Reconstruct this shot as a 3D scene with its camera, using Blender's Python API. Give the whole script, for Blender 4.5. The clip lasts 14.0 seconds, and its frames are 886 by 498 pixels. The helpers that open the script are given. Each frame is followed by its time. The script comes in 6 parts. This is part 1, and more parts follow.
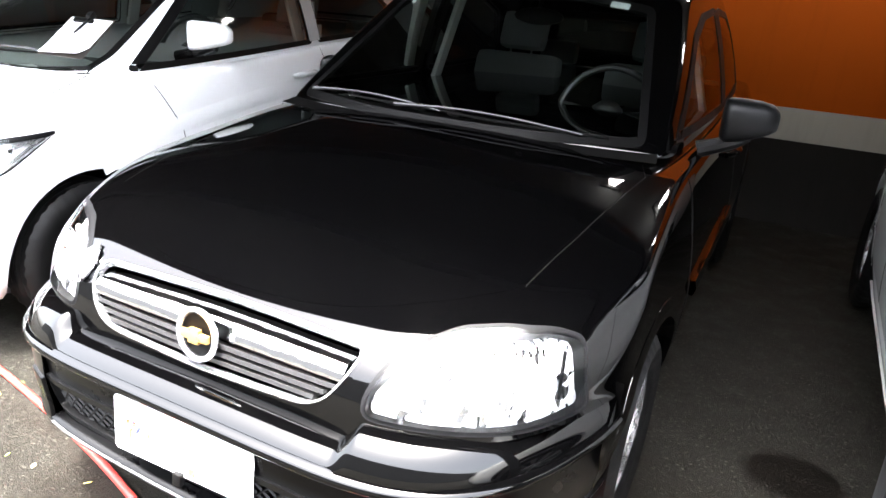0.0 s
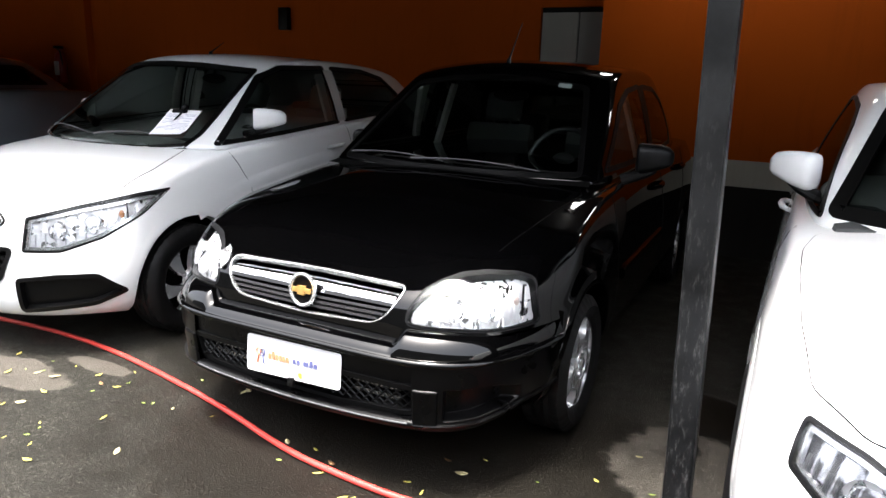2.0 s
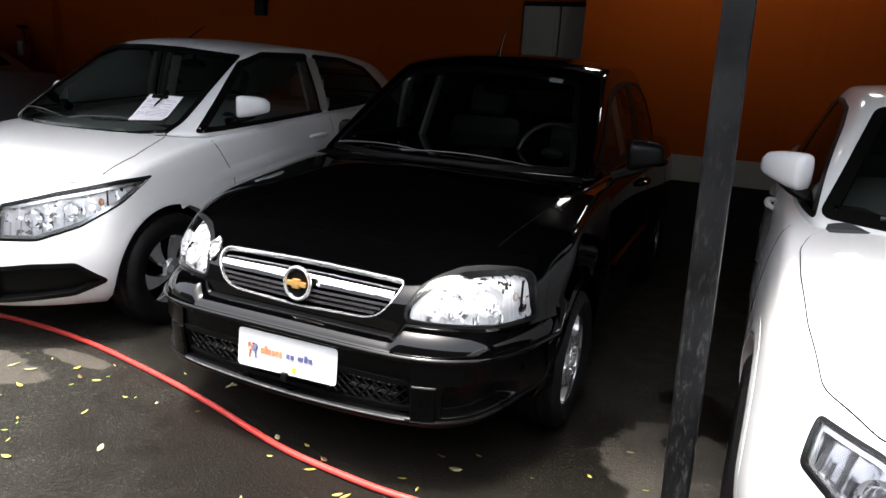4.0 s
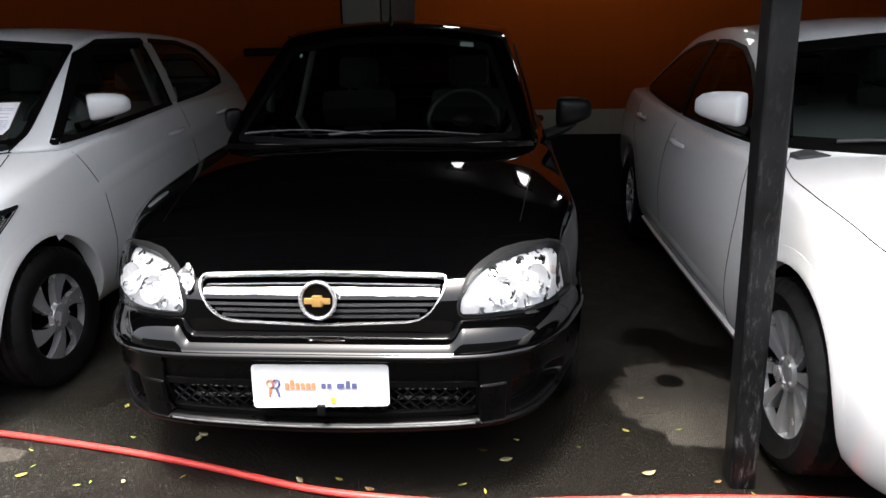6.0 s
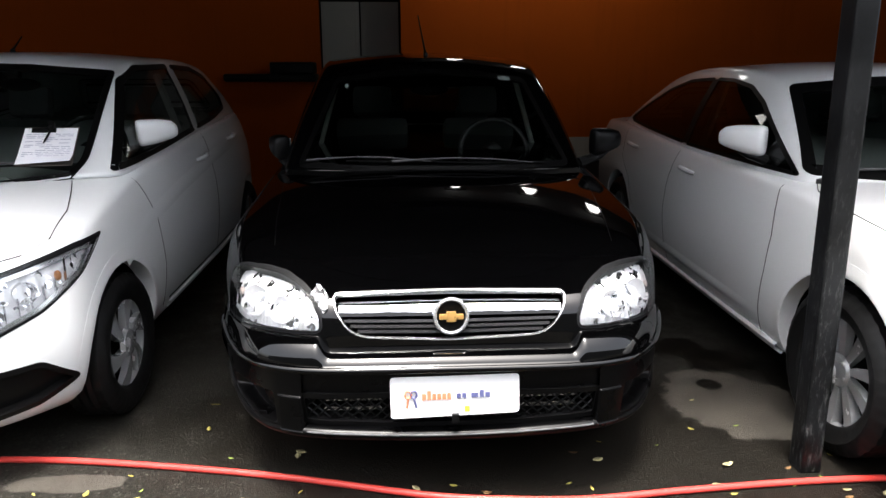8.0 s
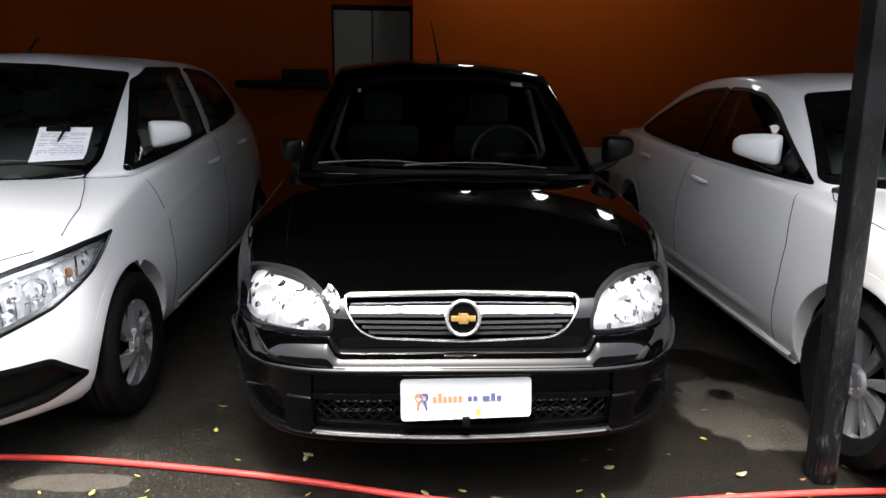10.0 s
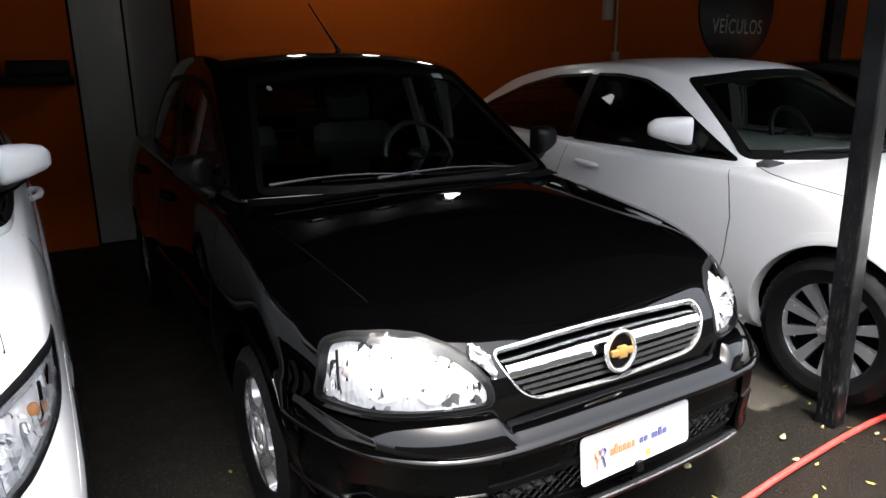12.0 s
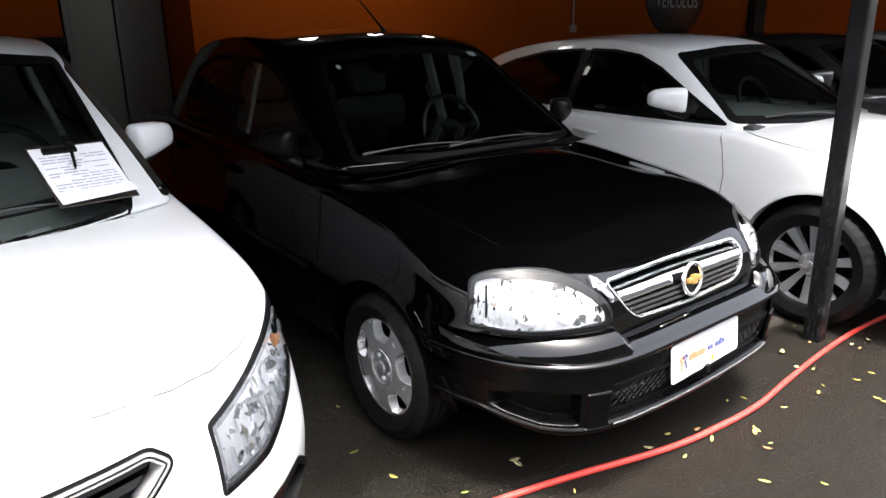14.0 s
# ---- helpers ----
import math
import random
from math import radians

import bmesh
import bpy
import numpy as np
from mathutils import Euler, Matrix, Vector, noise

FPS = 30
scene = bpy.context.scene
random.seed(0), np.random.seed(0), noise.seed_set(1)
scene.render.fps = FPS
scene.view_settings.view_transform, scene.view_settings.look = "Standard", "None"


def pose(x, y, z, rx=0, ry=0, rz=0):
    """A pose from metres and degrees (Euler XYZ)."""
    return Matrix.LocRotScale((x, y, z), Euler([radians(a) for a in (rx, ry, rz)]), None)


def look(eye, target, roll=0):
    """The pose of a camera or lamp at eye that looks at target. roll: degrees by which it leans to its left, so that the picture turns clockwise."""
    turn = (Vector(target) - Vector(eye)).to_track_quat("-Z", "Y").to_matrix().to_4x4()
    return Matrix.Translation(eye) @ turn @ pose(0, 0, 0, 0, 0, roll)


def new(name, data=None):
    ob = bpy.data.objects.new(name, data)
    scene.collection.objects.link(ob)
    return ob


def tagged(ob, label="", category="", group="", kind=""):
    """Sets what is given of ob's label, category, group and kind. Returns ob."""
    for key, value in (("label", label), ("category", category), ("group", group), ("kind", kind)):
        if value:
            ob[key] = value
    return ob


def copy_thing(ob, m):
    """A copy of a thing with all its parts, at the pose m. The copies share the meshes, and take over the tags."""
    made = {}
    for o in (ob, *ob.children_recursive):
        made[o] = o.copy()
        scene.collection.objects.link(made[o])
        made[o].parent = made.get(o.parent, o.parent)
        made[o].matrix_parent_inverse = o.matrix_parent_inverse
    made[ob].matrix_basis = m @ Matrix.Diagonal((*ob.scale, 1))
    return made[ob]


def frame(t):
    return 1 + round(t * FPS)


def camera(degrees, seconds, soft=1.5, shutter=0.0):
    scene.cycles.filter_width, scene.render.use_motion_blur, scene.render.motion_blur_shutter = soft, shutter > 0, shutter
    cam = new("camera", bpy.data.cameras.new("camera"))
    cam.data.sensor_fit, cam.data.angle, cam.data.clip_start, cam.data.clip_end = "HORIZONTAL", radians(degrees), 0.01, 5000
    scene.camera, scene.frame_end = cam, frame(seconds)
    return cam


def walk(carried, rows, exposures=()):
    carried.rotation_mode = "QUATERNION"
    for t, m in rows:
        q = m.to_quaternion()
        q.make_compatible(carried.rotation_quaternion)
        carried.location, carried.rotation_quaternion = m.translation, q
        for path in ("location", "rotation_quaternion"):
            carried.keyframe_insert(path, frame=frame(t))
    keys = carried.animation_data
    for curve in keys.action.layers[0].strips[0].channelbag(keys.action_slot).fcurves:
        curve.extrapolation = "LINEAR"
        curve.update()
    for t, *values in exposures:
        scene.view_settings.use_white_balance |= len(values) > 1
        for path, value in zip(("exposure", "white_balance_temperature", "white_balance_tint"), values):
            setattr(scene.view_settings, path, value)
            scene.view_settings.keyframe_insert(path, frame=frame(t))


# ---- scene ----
cam = camera(66.3, 14.0)
PATH = [
    (0, (1.015, -0.936, 1.373), (0.184, 0.744, 0.674), 4.3),
    (0.5, (1.245, -1.246, 1.41), (0.372, 0.458, 0.831), 3.2),
    (1, (1.36, -1.567, 1.398), (0.493, 0.157, 0.873), 1.8),
    (1.2, (1.391, -1.663, 1.396), (0.526, 0.066, 0.866), 1.8),
    (1.5, (1.435, -1.781, 1.393), (0.57, -0.049, 0.888), 1.8),
    (2, (1.459, -1.834, 1.391), (0.583, -0.102, 0.908), 1.9),
    (2.2, (1.462, -1.876, 1.41), (0.609, -0.138, 0.909), 2.0),
    (4.3, (1.343, -1.843, 1.381), (0.563, -0.072, 0.878), 3.2),
    (4.5, (1.351, -1.803, 1.373), (0.574, -0.033, 0.86), 2.4),
    (5, (1.22, -1.769, 1.357), (0.603, 0.054, 0.814), 2.4),
    (5.5, (0.912, -1.746, 1.385), (0.559, 0.143, 0.831), 0.4),
    (6, (0.508, -1.872, 1.37), (0.359, 0.039, 0.801), -1.2),
    (6.5, (0.143, -1.856, 1.358), (0.138, 0.071, 0.822), -0.6),
    (7, (-0.087, -1.932, 1.399), (-0.036, -0.005, 0.866), -0.4),
    (7.5, (-0.15, -2.026, 1.404), (-0.048, -0.093, 0.899), 0.5),
    (8, (-0.155, -2.061, 1.413), (-0.048, -0.129, 0.909), -0.0),
    (8.2, (-0.157, -2.069, 1.421), (-0.059, -0.133, 0.929), -0.2),
    (10.3, (-0.186, -2.045, 1.372), (-0.092, -0.103, 0.903), 0.9),
    (10.5, (-0.223, -1.986, 1.385), (-0.097, -0.052, 0.891), 1.3),
    (11, (-0.541, -1.758, 1.383), (-0.047, 0.111, 0.869), 0.1),
    (11.5, (-0.938, -1.473, 1.367), (-0.187, 0.292, 0.8), 1.5),
    (12, (-1.325, -1.258, 1.413), (-0.337, 0.405, 0.901), -0.6),
    (12.5, (-1.67, -1.081, 1.459), (-0.499, 0.461, 0.955), -2.2),
    (13, (-1.954, -1.146, 1.475), (-0.773, 0.37, 0.923), -1.0),
    (13.5, (-2.073, -1.224, 1.47), (-0.893, 0.291, 0.909), -0.5),
    (14, (-2.064, -1.238, 1.471), (-0.896, 0.272, 0.874), -0.8),
]
EXPOSURES = [(0.0, 4.6), (0.5, 4.25), (1.0, 3.8), (1.5, 3.2), (2.2, 2.7), (4.5, 2.2), (8.0, 2.25), (11.0, 2.3), (12.0, 2.6), (13.0, 2.8), (14.0, 2.8)]
walk(cam, [(t, look(eye, target, roll)) for t, eye, target, roll in PATH], EXPOSURES)

# ---- world, sun, exposure ----
SUN_DIR = Vector((0.06, 0.20, -0.98))
world = bpy.data.worlds.new("sky_world")
scene.world = world
world.use_nodes = True
wn = world.node_tree
for n in list(wn.nodes):
    wn.nodes.remove(n)
w_out = wn.nodes.new("ShaderNodeOutputWorld")
w_bg = wn.nodes.new("ShaderNodeBackground")
w_sky = wn.nodes.new("ShaderNodeTexSky")
w_sky.sky_type = "NISHITA"
w_sky.sun_disc = False
w_sky.sun_elevation = math.asin(0.978)
w_sky.sun_rotation = math.radians(197)
w_sky.air_density, w_sky.dust_density, w_sky.ozone_density = 1.0, 6.0, 0.6
w_bg.inputs["Strength"].default_value = 0.15
w_hsv = wn.nodes.new("ShaderNodeHueSaturation")
w_hsv.inputs["Saturation"].default_value = 0.4
wn.links.new(w_sky.outputs[0], w_hsv.inputs["Color"])
wn.links.new(w_hsv.outputs[0], w_bg.inputs[0])
wn.links.new(w_bg.outputs[0], w_out.inputs[0])
sun_data = bpy.data.lights.new("sun", "SUN")
sun_data.energy, sun_data.angle, sun_data.color = 1.6, radians(12), (1.0, 0.97, 0.92)
sun_ob = new("sun", sun_data)
sun_ob.rotation_euler = SUN_DIR.to_track_quat("-Z", "Y").to_euler()


# ---- materials ----
def mat_new(name):
    m = bpy.data.materials.new(name)
    m.use_nodes = True
    nt = m.node_tree
    b = nt.nodes["Principled BSDF"]
    return m, nt, b


def coords(nt, scale=1.0, obj=True):
    t = nt.nodes.new("ShaderNodeTexCoord")
    m = nt.nodes.new("ShaderNodeMapping")
    m.inputs["Scale"].default_value = (scale, scale, scale) if not isinstance(scale, tuple) else scale
    nt.links.new(t.outputs["Object"], m.inputs["Vector"])
    return m.outputs["Vector"]


def noise_tex(nt, vec, scale, detail=4.0, rough=0.55):
    n = nt.nodes.new("ShaderNodeTexNoise")
    n.inputs["Scale"].default_value = scale
    n.inputs["Detail"].default_value = detail
    n.inputs["Roughness"].default_value = rough
    nt.links.new(vec, n.inputs["Vector"])
    return n.outputs["Fac"]


def ramp(nt, fac, stops):
    r = nt.nodes.new("ShaderNodeValToRGB")
    e = r.color_ramp.elements
    while len(e) < len(stops):
        e.new(0.5)
    for el, (p, c) in zip(e, stops):
        el.position = p
        el.color = (c, c, c, 1) if not isinstance(c, tuple) else (*c, 1)
    nt.links.new(fac, r.inputs["Fac"])
    return r.outputs["Color"]


def bump(nt, b, height, strength=0.2, dist=0.01):
    n = nt.nodes.new("ShaderNodeBump")
    n.inputs["Strength"].default_value = strength
    n.inputs["Distance"].default_value = dist
    nt.links.new(height, n.inputs["Height"])
    nt.links.new(n.outputs["Normal"], b.inputs["Normal"])


def mixc(nt, fac, a, c):
    m = nt.nodes.new("ShaderNodeMix")
    m.data_type = "RGBA"
    for sock, v in ((m.inputs[0], fac), (m.inputs[6], a), (m.inputs[7], c)):
        if isinstance(v, (int, float)):
            sock.default_value = v
        elif isinstance(v, tuple):
            sock.default_value = (*v, 1)
        else:
            nt.links.new(v, sock)
    return m.outputs[2]


def simple(name, col, rough=0.5, metal=0.0, coat=0.0, vary=0.12, scale=6.0, bumpy=0.0, bscale=60.0, spec=0.5, relief=0.004):
    """A surface with soft blotches and fine grain."""
    m, nt, b = mat_new(name)
    v = coords(nt)
    f1 = noise_tex(nt, v, scale, 5)
    lo = tuple(c * (1 - vary) for c in col)
    hi = tuple(min(1, c * (1 + vary)) for c in col)
    nt.links.new(mixc(nt, f1, lo, hi), b.inputs["Base Color"])
    f2 = noise_tex(nt, v, bscale, 3)
    rr = ramp(nt, f1, [(0.3, max(0, rough * 0.85)), (0.75, min(1, rough * 1.15))])
    nt.links.new(rr, b.inputs["Roughness"])
    b.inputs["Metallic"].default_value = metal
    b.inputs["Coat Weight"].default_value = coat
    b.inputs["Coat Roughness"].default_value = 0.03
    b.inputs["Specular IOR Level"].default_value = spec
    if bumpy:
        bump(nt, b, f2, bumpy, relief)
    return m


def paint(name, col, dust=0.05, dust_col=(0.35, 0.33, 0.3), rough=0.35, spec=0.5, ior=1.5):
    """Car lacquer with a thin uneven film of dust."""
    m, nt, b = mat_new(name)
    v = coords(nt)
    f1 = noise_tex(nt, v, 3.0, 6, 0.6)
    f2 = noise_tex(nt, v, 45.0, 4, 0.6)
    mul = nt.nodes.new("ShaderNodeMath")
    mul.operation = "MULTIPLY"
    nt.links.new(f1, mul.inputs[0])
    nt.links.new(f2, mul.inputs[1])
    fac = ramp(nt, mul.outputs[0], [(0.12, 0.0), (0.6, dust * 3)])
    nt.links.new(mixc(nt, fac, col, dust_col), b.inputs["Base Color"])
    b.inputs["Roughness"].default_value = rough
    b.inputs["Specular IOR Level"].default_value = spec
    b.inputs["Coat Weight"].default_value = 1.0
    b.inputs["Coat IOR"].default_value = ior
    nt.links.new(ramp(nt, f1, [(0.3, 0.02), (0.8, 0.06)]), b.inputs["Coat Roughness"])
    return m


def glass(name, tint, ior=1.45, rough=0.01):
    m, nt, b = mat_new(name)
    nt.nodes.remove(b)
    out = nt.nodes["Material Output"]
    tr = nt.nodes.new("ShaderNodeBsdfTransparent")
    tr.inputs[0].default_value = (*tint, 1)
    gl = nt.nodes.new("ShaderNodeBsdfGlossy")
    gl.inputs["Roughness"].default_value = rough
    fr = nt.nodes.new("ShaderNodeFresnel")
    fr.inputs[0].default_value = ior
    mx = nt.nodes.new("ShaderNodeMixShader")
    nt.links.new(fr.outputs[0], mx.inputs[0])
    nt.links.new(tr.outputs[0], mx.inputs[1])
    nt.links.new(gl.outputs[0], mx.inputs[2])
    nt.links.new(mx.outputs[0], out.inputs["Surface"])
    return m


M_BLACK = paint("black_lacquer", (0.0004, 0.0004, 0.0005), 0.0005, spec=0.0, ior=1.47)
M_BUMPER = simple("satin_black_bumper", (0.0012, 0.0012, 0.0014), 0.30, spec=0.22, vary=0.3, scale=9, bumpy=0.05, bscale=180)
M_WHITE = paint("white_lacquer", (0.83, 0.845, 0.85), 0.02, (0.55, 0.52, 0.47))
M_WHITE_B = paint("white_lacquer_warm", (0.83, 0.84, 0.84), 0.025, (0.5, 0.47, 0.43))
M_GREY = paint("blue_grey_lacquer", (0.13, 0.15, 0.175), 0.04)
M_DARK = paint("near_black_lacquer", (0.008, 0.008, 0.010), 0.03)
M_SILVER = paint("silver_lacquer", (0.42, 0.43, 0.44), 0.03)
M_CHROME = simple("chrome", (0.86, 0.86, 0.88), 0.07, 1.0, vary=0.03)
M_CHROME_BAR = simple("wavy_chrome", (0.86, 0.86, 0.88), 0.06, 1.0, vary=0.03, bumpy=0.8, bscale=8, relief=0.008)
M_SATIN = simple("satin_chrome", (0.55, 0.55, 0.57), 0.22, 1.0, vary=0.06)
M_CAP = simple("hubcap_silver_plastic", (0.52, 0.53, 0.54), 0.26, 0.6, 0.3, vary=0.12, scale=14)
M_BRIGHT = simple("bright_satin_chrome", (0.80, 0.81, 0.82), 0.2, 0.75, vary=0.06)
M_ALLOY_DK = simple("alloy_machined", (0.56, 0.57, 0.58), 0.25, 0.55, 0.3, vary=0.12, scale=12)
M_TYRE = simple("tyre_rubber", (0.006, 0.006, 0.0062), 0.5, spec=0.2, vary=0.35, scale=20, bumpy=0.2, bscale=140)
M_PLASTIC = simple("black_plastic", (0.003, 0.003, 0.0032), 0.38, spec=0.2, vary=0.3, scale=15, bumpy=0.1, bscale=300)
M_TRIM = simple("polished_dark_trim", (0.30, 0.30, 0.31), 0.12, 1.0, vary=0.1)
M_EDGE = simple("grey_edge_line", (0.11, 0.11, 0.115), 0.4, 0.2, vary=0.3, scale=25)
M_PILLAR = simple("light_pillar_plastic", (0.45, 0.46, 0.46), 0.4, vary=0.1)
M_RUBBER = simple("black_rubber_seal", (0.0015, 0.0015, 0.0015), 0.5, vary=0.2, spec=0.15)
M_GAP = simple("panel_gap_shadow", (0.01, 0.01, 0.01), 0.9, vary=0.1)
M_UNDER = simple("underbody_dark", (0.002, 0.002, 0.002), 0.9, vary=0.3, spec=0.05)
M_CABIN = simple("cabin_grey_fabric", (0.17, 0.177, 0.177), 0.85, vary=0.2, scale=30, bumpy=0.2, bscale=400)
M_CABIN_L = simple("cabin_light_plastic", (0.74, 0.74, 0.71), 0.6, vary=0.08)
M_DASH = simple("dashboard_plastic", (0.04, 0.042, 0.043), 0.6, vary=0.2, bumpy=0.1, bscale=400)
M_GLASS = glass("windscreen_glass", (0.80, 0.86, 0.83))
M_GLASS_T = glass("tinted_glass", (0.05, 0.055, 0.05), 1.32)
M_GLASS_M = glass("lightly_tinted_glass", (0.42, 0.46, 0.44))
M_LENS = glass("clear_lamp_lens", (0.99, 0.99, 0.99))
def cut_reflector(name, metal, rough, cell, share):
    """Bright plated plastic pressed into small facets, a share of them mirror-like."""
    m, nt, b = mat_new(name)
    v = coords(nt, (1.0, 1.0, 0.8))
    warp = nt.nodes.new("ShaderNodeTexNoise")
    warp.inputs["Scale"].default_value = 22
    nt.links.new(v, warp.inputs["Vector"])
    vor = nt.nodes.new("ShaderNodeTexVoronoi")
    vor.inputs["Scale"].default_value = cell
    shift = nt.nodes.new("ShaderNodeVectorMath")
    shift.operation = "MULTIPLY_ADD"
    nt.links.new(warp.outputs["Color"], shift.inputs[0])
    shift.inputs[1].default_value = (0.03, 0.03, 0.03)
    nt.links.new(v, shift.inputs[2])
    nt.links.new(shift.outputs[0], vor.inputs["Vector"])
    f = noise_tex(nt, v, 30, 4)
    nt.links.new(mixc(nt, f, (0.84, 0.85, 0.86), (0.97, 0.97, 0.98)), b.inputs["Base Color"])
    plated = ramp(nt, vor.outputs["Color"], [(share, 1.0), (share + 0.05, metal)])
    nt.links.new(plated, b.inputs["Metallic"])
    b.inputs["Roughness"].default_value = rough
    bump(nt, b, vor.outputs["Distance"], 0.25, 0.01)
    return m


M_REFL = cut_reflector("lamp_reflector", 0.1, 0.14, 50, 0.33)
M_REFL_C = cut_reflector("lamp_reflector_chrome", 0.2, 0.10, 40, 0.42)
M_SMOKE = simple("smoked_lamp_chrome", (0.36, 0.36, 0.38), 0.16, 0.8, vary=0.3, scale=18, bumpy=0.4, bscale=30, relief=0.006)
M_LAMPGREY = simple("lamp_bezel_grey", (0.008, 0.008, 0.009), 0.5, 0.0, vary=0.1, spec=0.15)
M_PINK = simple("pale_amber_bulb", (0.78, 0.66, 0.60), 0.25, 0.2, 0.5, vary=0.1)
M_AMBER = simple("amber_lamp", (0.70, 0.30, 0.12), 0.25, 0.0, 0.5, vary=0.1)
M_GOLD = simple("gold_badge", (0.62, 0.36, 0.12), 0.3, 0.5, vary=0.15, scale=60)
M_CARD = simple("white_card", (0.86, 0.86, 0.87), 0.35, vary=0.02)
M_INK_R = simple("orange_print", (0.75, 0.24, 0.12), 0.5, vary=0.05)
M_INK_B = simple("navy_print", (0.10, 0.11, 0.25), 0.5, vary=0.05)
M_INK_Y = simple("yellow_print", (0.85, 0.55, 0.06), 0.5, vary=0.05)
M_PAPER = simple("paper_sheet", (0.80, 0.80, 0.83), 0.7, vary=0.03)
M_INK_G = simple("grey_print", (0.42, 0.42, 0.50), 0.7, vary=0.1)
M_BOARD = simple("dark_clipboard", (0.03, 0.022, 0.018), 0.4, vary=0.2)
M_TAPE = simple("crumpled_silver_tape", (0.34, 0.34, 0.35), 0.3, 0.9, vary=0.25, scale=40, bumpy=0.9, bscale=45)
M_MIRROR = simple("mirror_glass", (0.85, 0.86, 0.87), 0.02, 1.0, vary=0.01)


# ---- mesh helpers ----
def finish(bm, name, mat, parent=None, label="", smooth=True, sharp=None):
    me = bpy.data.meshes.new(name)
    bm.to_mesh(me)
    bm.free()
    me.materials.append(mat)
    for p in me.polygons:
        p.use_smooth = smooth
    if smooth and sharp is not None:
        me.set_sharp_from_angle(angle=radians(sharp))
    ob = new(name, me)
    if parent is not None:
        ob.parent = parent
    if label:
        ob["label"] = label
    return ob


def part(name, bm, mat, parent, label="", smooth=True, sharp=35):
    return finish(bm, name, mat, parent, label, smooth, sharp)


def root(name, label, category, m, group=""):
    ob = new(name)
    ob.empty_display_size = 0.2
    ob.matrix_basis = m
    return tagged(ob, label, category, group)


def box(bm, lo, hi, bev=0.0, m=None):
    c = [(a + b) / 2 for a, b in zip(lo, hi)]
    s = [b - a for a, b in zip(lo, hi)]
    r = bmesh.ops.create_cube(bm, size=1.0, matrix=Matrix.Translation(c) @ Matrix.Diagonal((*s, 1)))
    if bev > 0:
        es = list({e for v in r["verts"] for e in v.link_edges})
        r2 = bmesh.ops.bevel(bm, geom=es, offset=bev, segments=2, affect="EDGES", profile=0.6)
        vs = list({v for f in r2["faces"] for v in f.verts} | {v for v in r["verts"] if v.is_valid})
    else:
        vs = r["verts"]
    if m is not None:
        bmesh.ops.transform(bm, matrix=m, verts=vs)
    return vs


def tube(bm, pts, r, seg=10, caps=True):
    """A round bar along points; r may be a list."""
    pts = [Vector(p) for p in pts]
    rs = r if isinstance(r, (list, tuple)) else [r] * len(pts)
    rings = []
    up = None
    for i, p in enumerate(pts):
        d = (pts[min(i + 1, len(pts) - 1)] - pts[max(i - 1, 0)]).normalized()
        if up is None:
            a = Vector((0, 0, 1)) if abs(d.z) < 0.9 else Vector((1, 0, 0))
            up = (a - d * a.dot(d)).normalized()
        else:
            up = (up - d * up.dot(d)).normalized()
        s = d.cross(up)
        rings.append([bm.verts.new(p + (up * math.cos(2 * math.pi * k / seg) + s * math.sin(2 * math.pi * k / seg)) * rs[i]) for k in range(seg)])
    for a, b in zip(rings, rings[1:]):
        for k in range(seg):
            bm.faces.new((a[k], a[(k + 1) % seg], b[(k + 1) % seg], b[k]))
    if caps:
        bm.faces.new(rings[0][::-1])
        bm.faces.new(rings[-1])


def lathe(bm, profile, seg=40, axis="x"):
    """Revolve (radius, along) points about the x axis."""
    rings = []
    for r, a in profile:
        ring = []
        for k in range(seg):
            t = 2 * math.pi * k / seg
            ring.append(bm.verts.new((a, r * math.cos(t), r * math.sin(t))))
        rings.append(ring)
    for a, b in zip(rings, rings[1:]):
        for k in range(seg):
            bm.faces.new((a[k], a[(k + 1) % seg], b[(k + 1) % seg], b[k]))
    return rings


def spline(keys, n):
    """Catmull-Rom through keys, n points a span."""
    k = [Vector(p) for p in keys]
    k = [k[0] * 2 - k[1]] + k + [k[-1] * 2 - k[-2]]
    out = []
    for i in range(1, len(k) - 2):
        for j in range(n):
            t = j / n
            a, b, c, d = k[i - 1], k[i], k[i + 1], k[i + 2]
            out.append(0.5 * (2 * b + (c - a) * t + (2 * a - 5 * b + 4 * c - d) * t * t + (3 * b - a - 3 * c + d) * t ** 3))
    out.append(k[-2])
    return out


def rounded(poly, r=0.03, n=4):
    """Round the corners of a 2D polygon."""
    out = []
    N = len(poly)
    for i in range(N):
        p, a, b = Vector(poly[i]), Vector(poly[i - 1]), Vector(poly[(i + 1) % N])
        da, db = (a - p), (b - p)
        ra = min(r, da.length * 0.45)
        rb = min(r, db.length * 0.45)
        s, e = p + da.normalized() * ra, p + db.normalized() * rb
        for j in range(n + 1):
            t = j / n
            out.append(s * (1 - t) ** 2 + p * 2 * t * (1 - t) + e * t * t)
    return out


def area2(poly):
    return sum(poly[i - 1][0] * poly[i][1] - poly[i][0] * poly[i - 1][1] for i in range(len(poly))) / 2


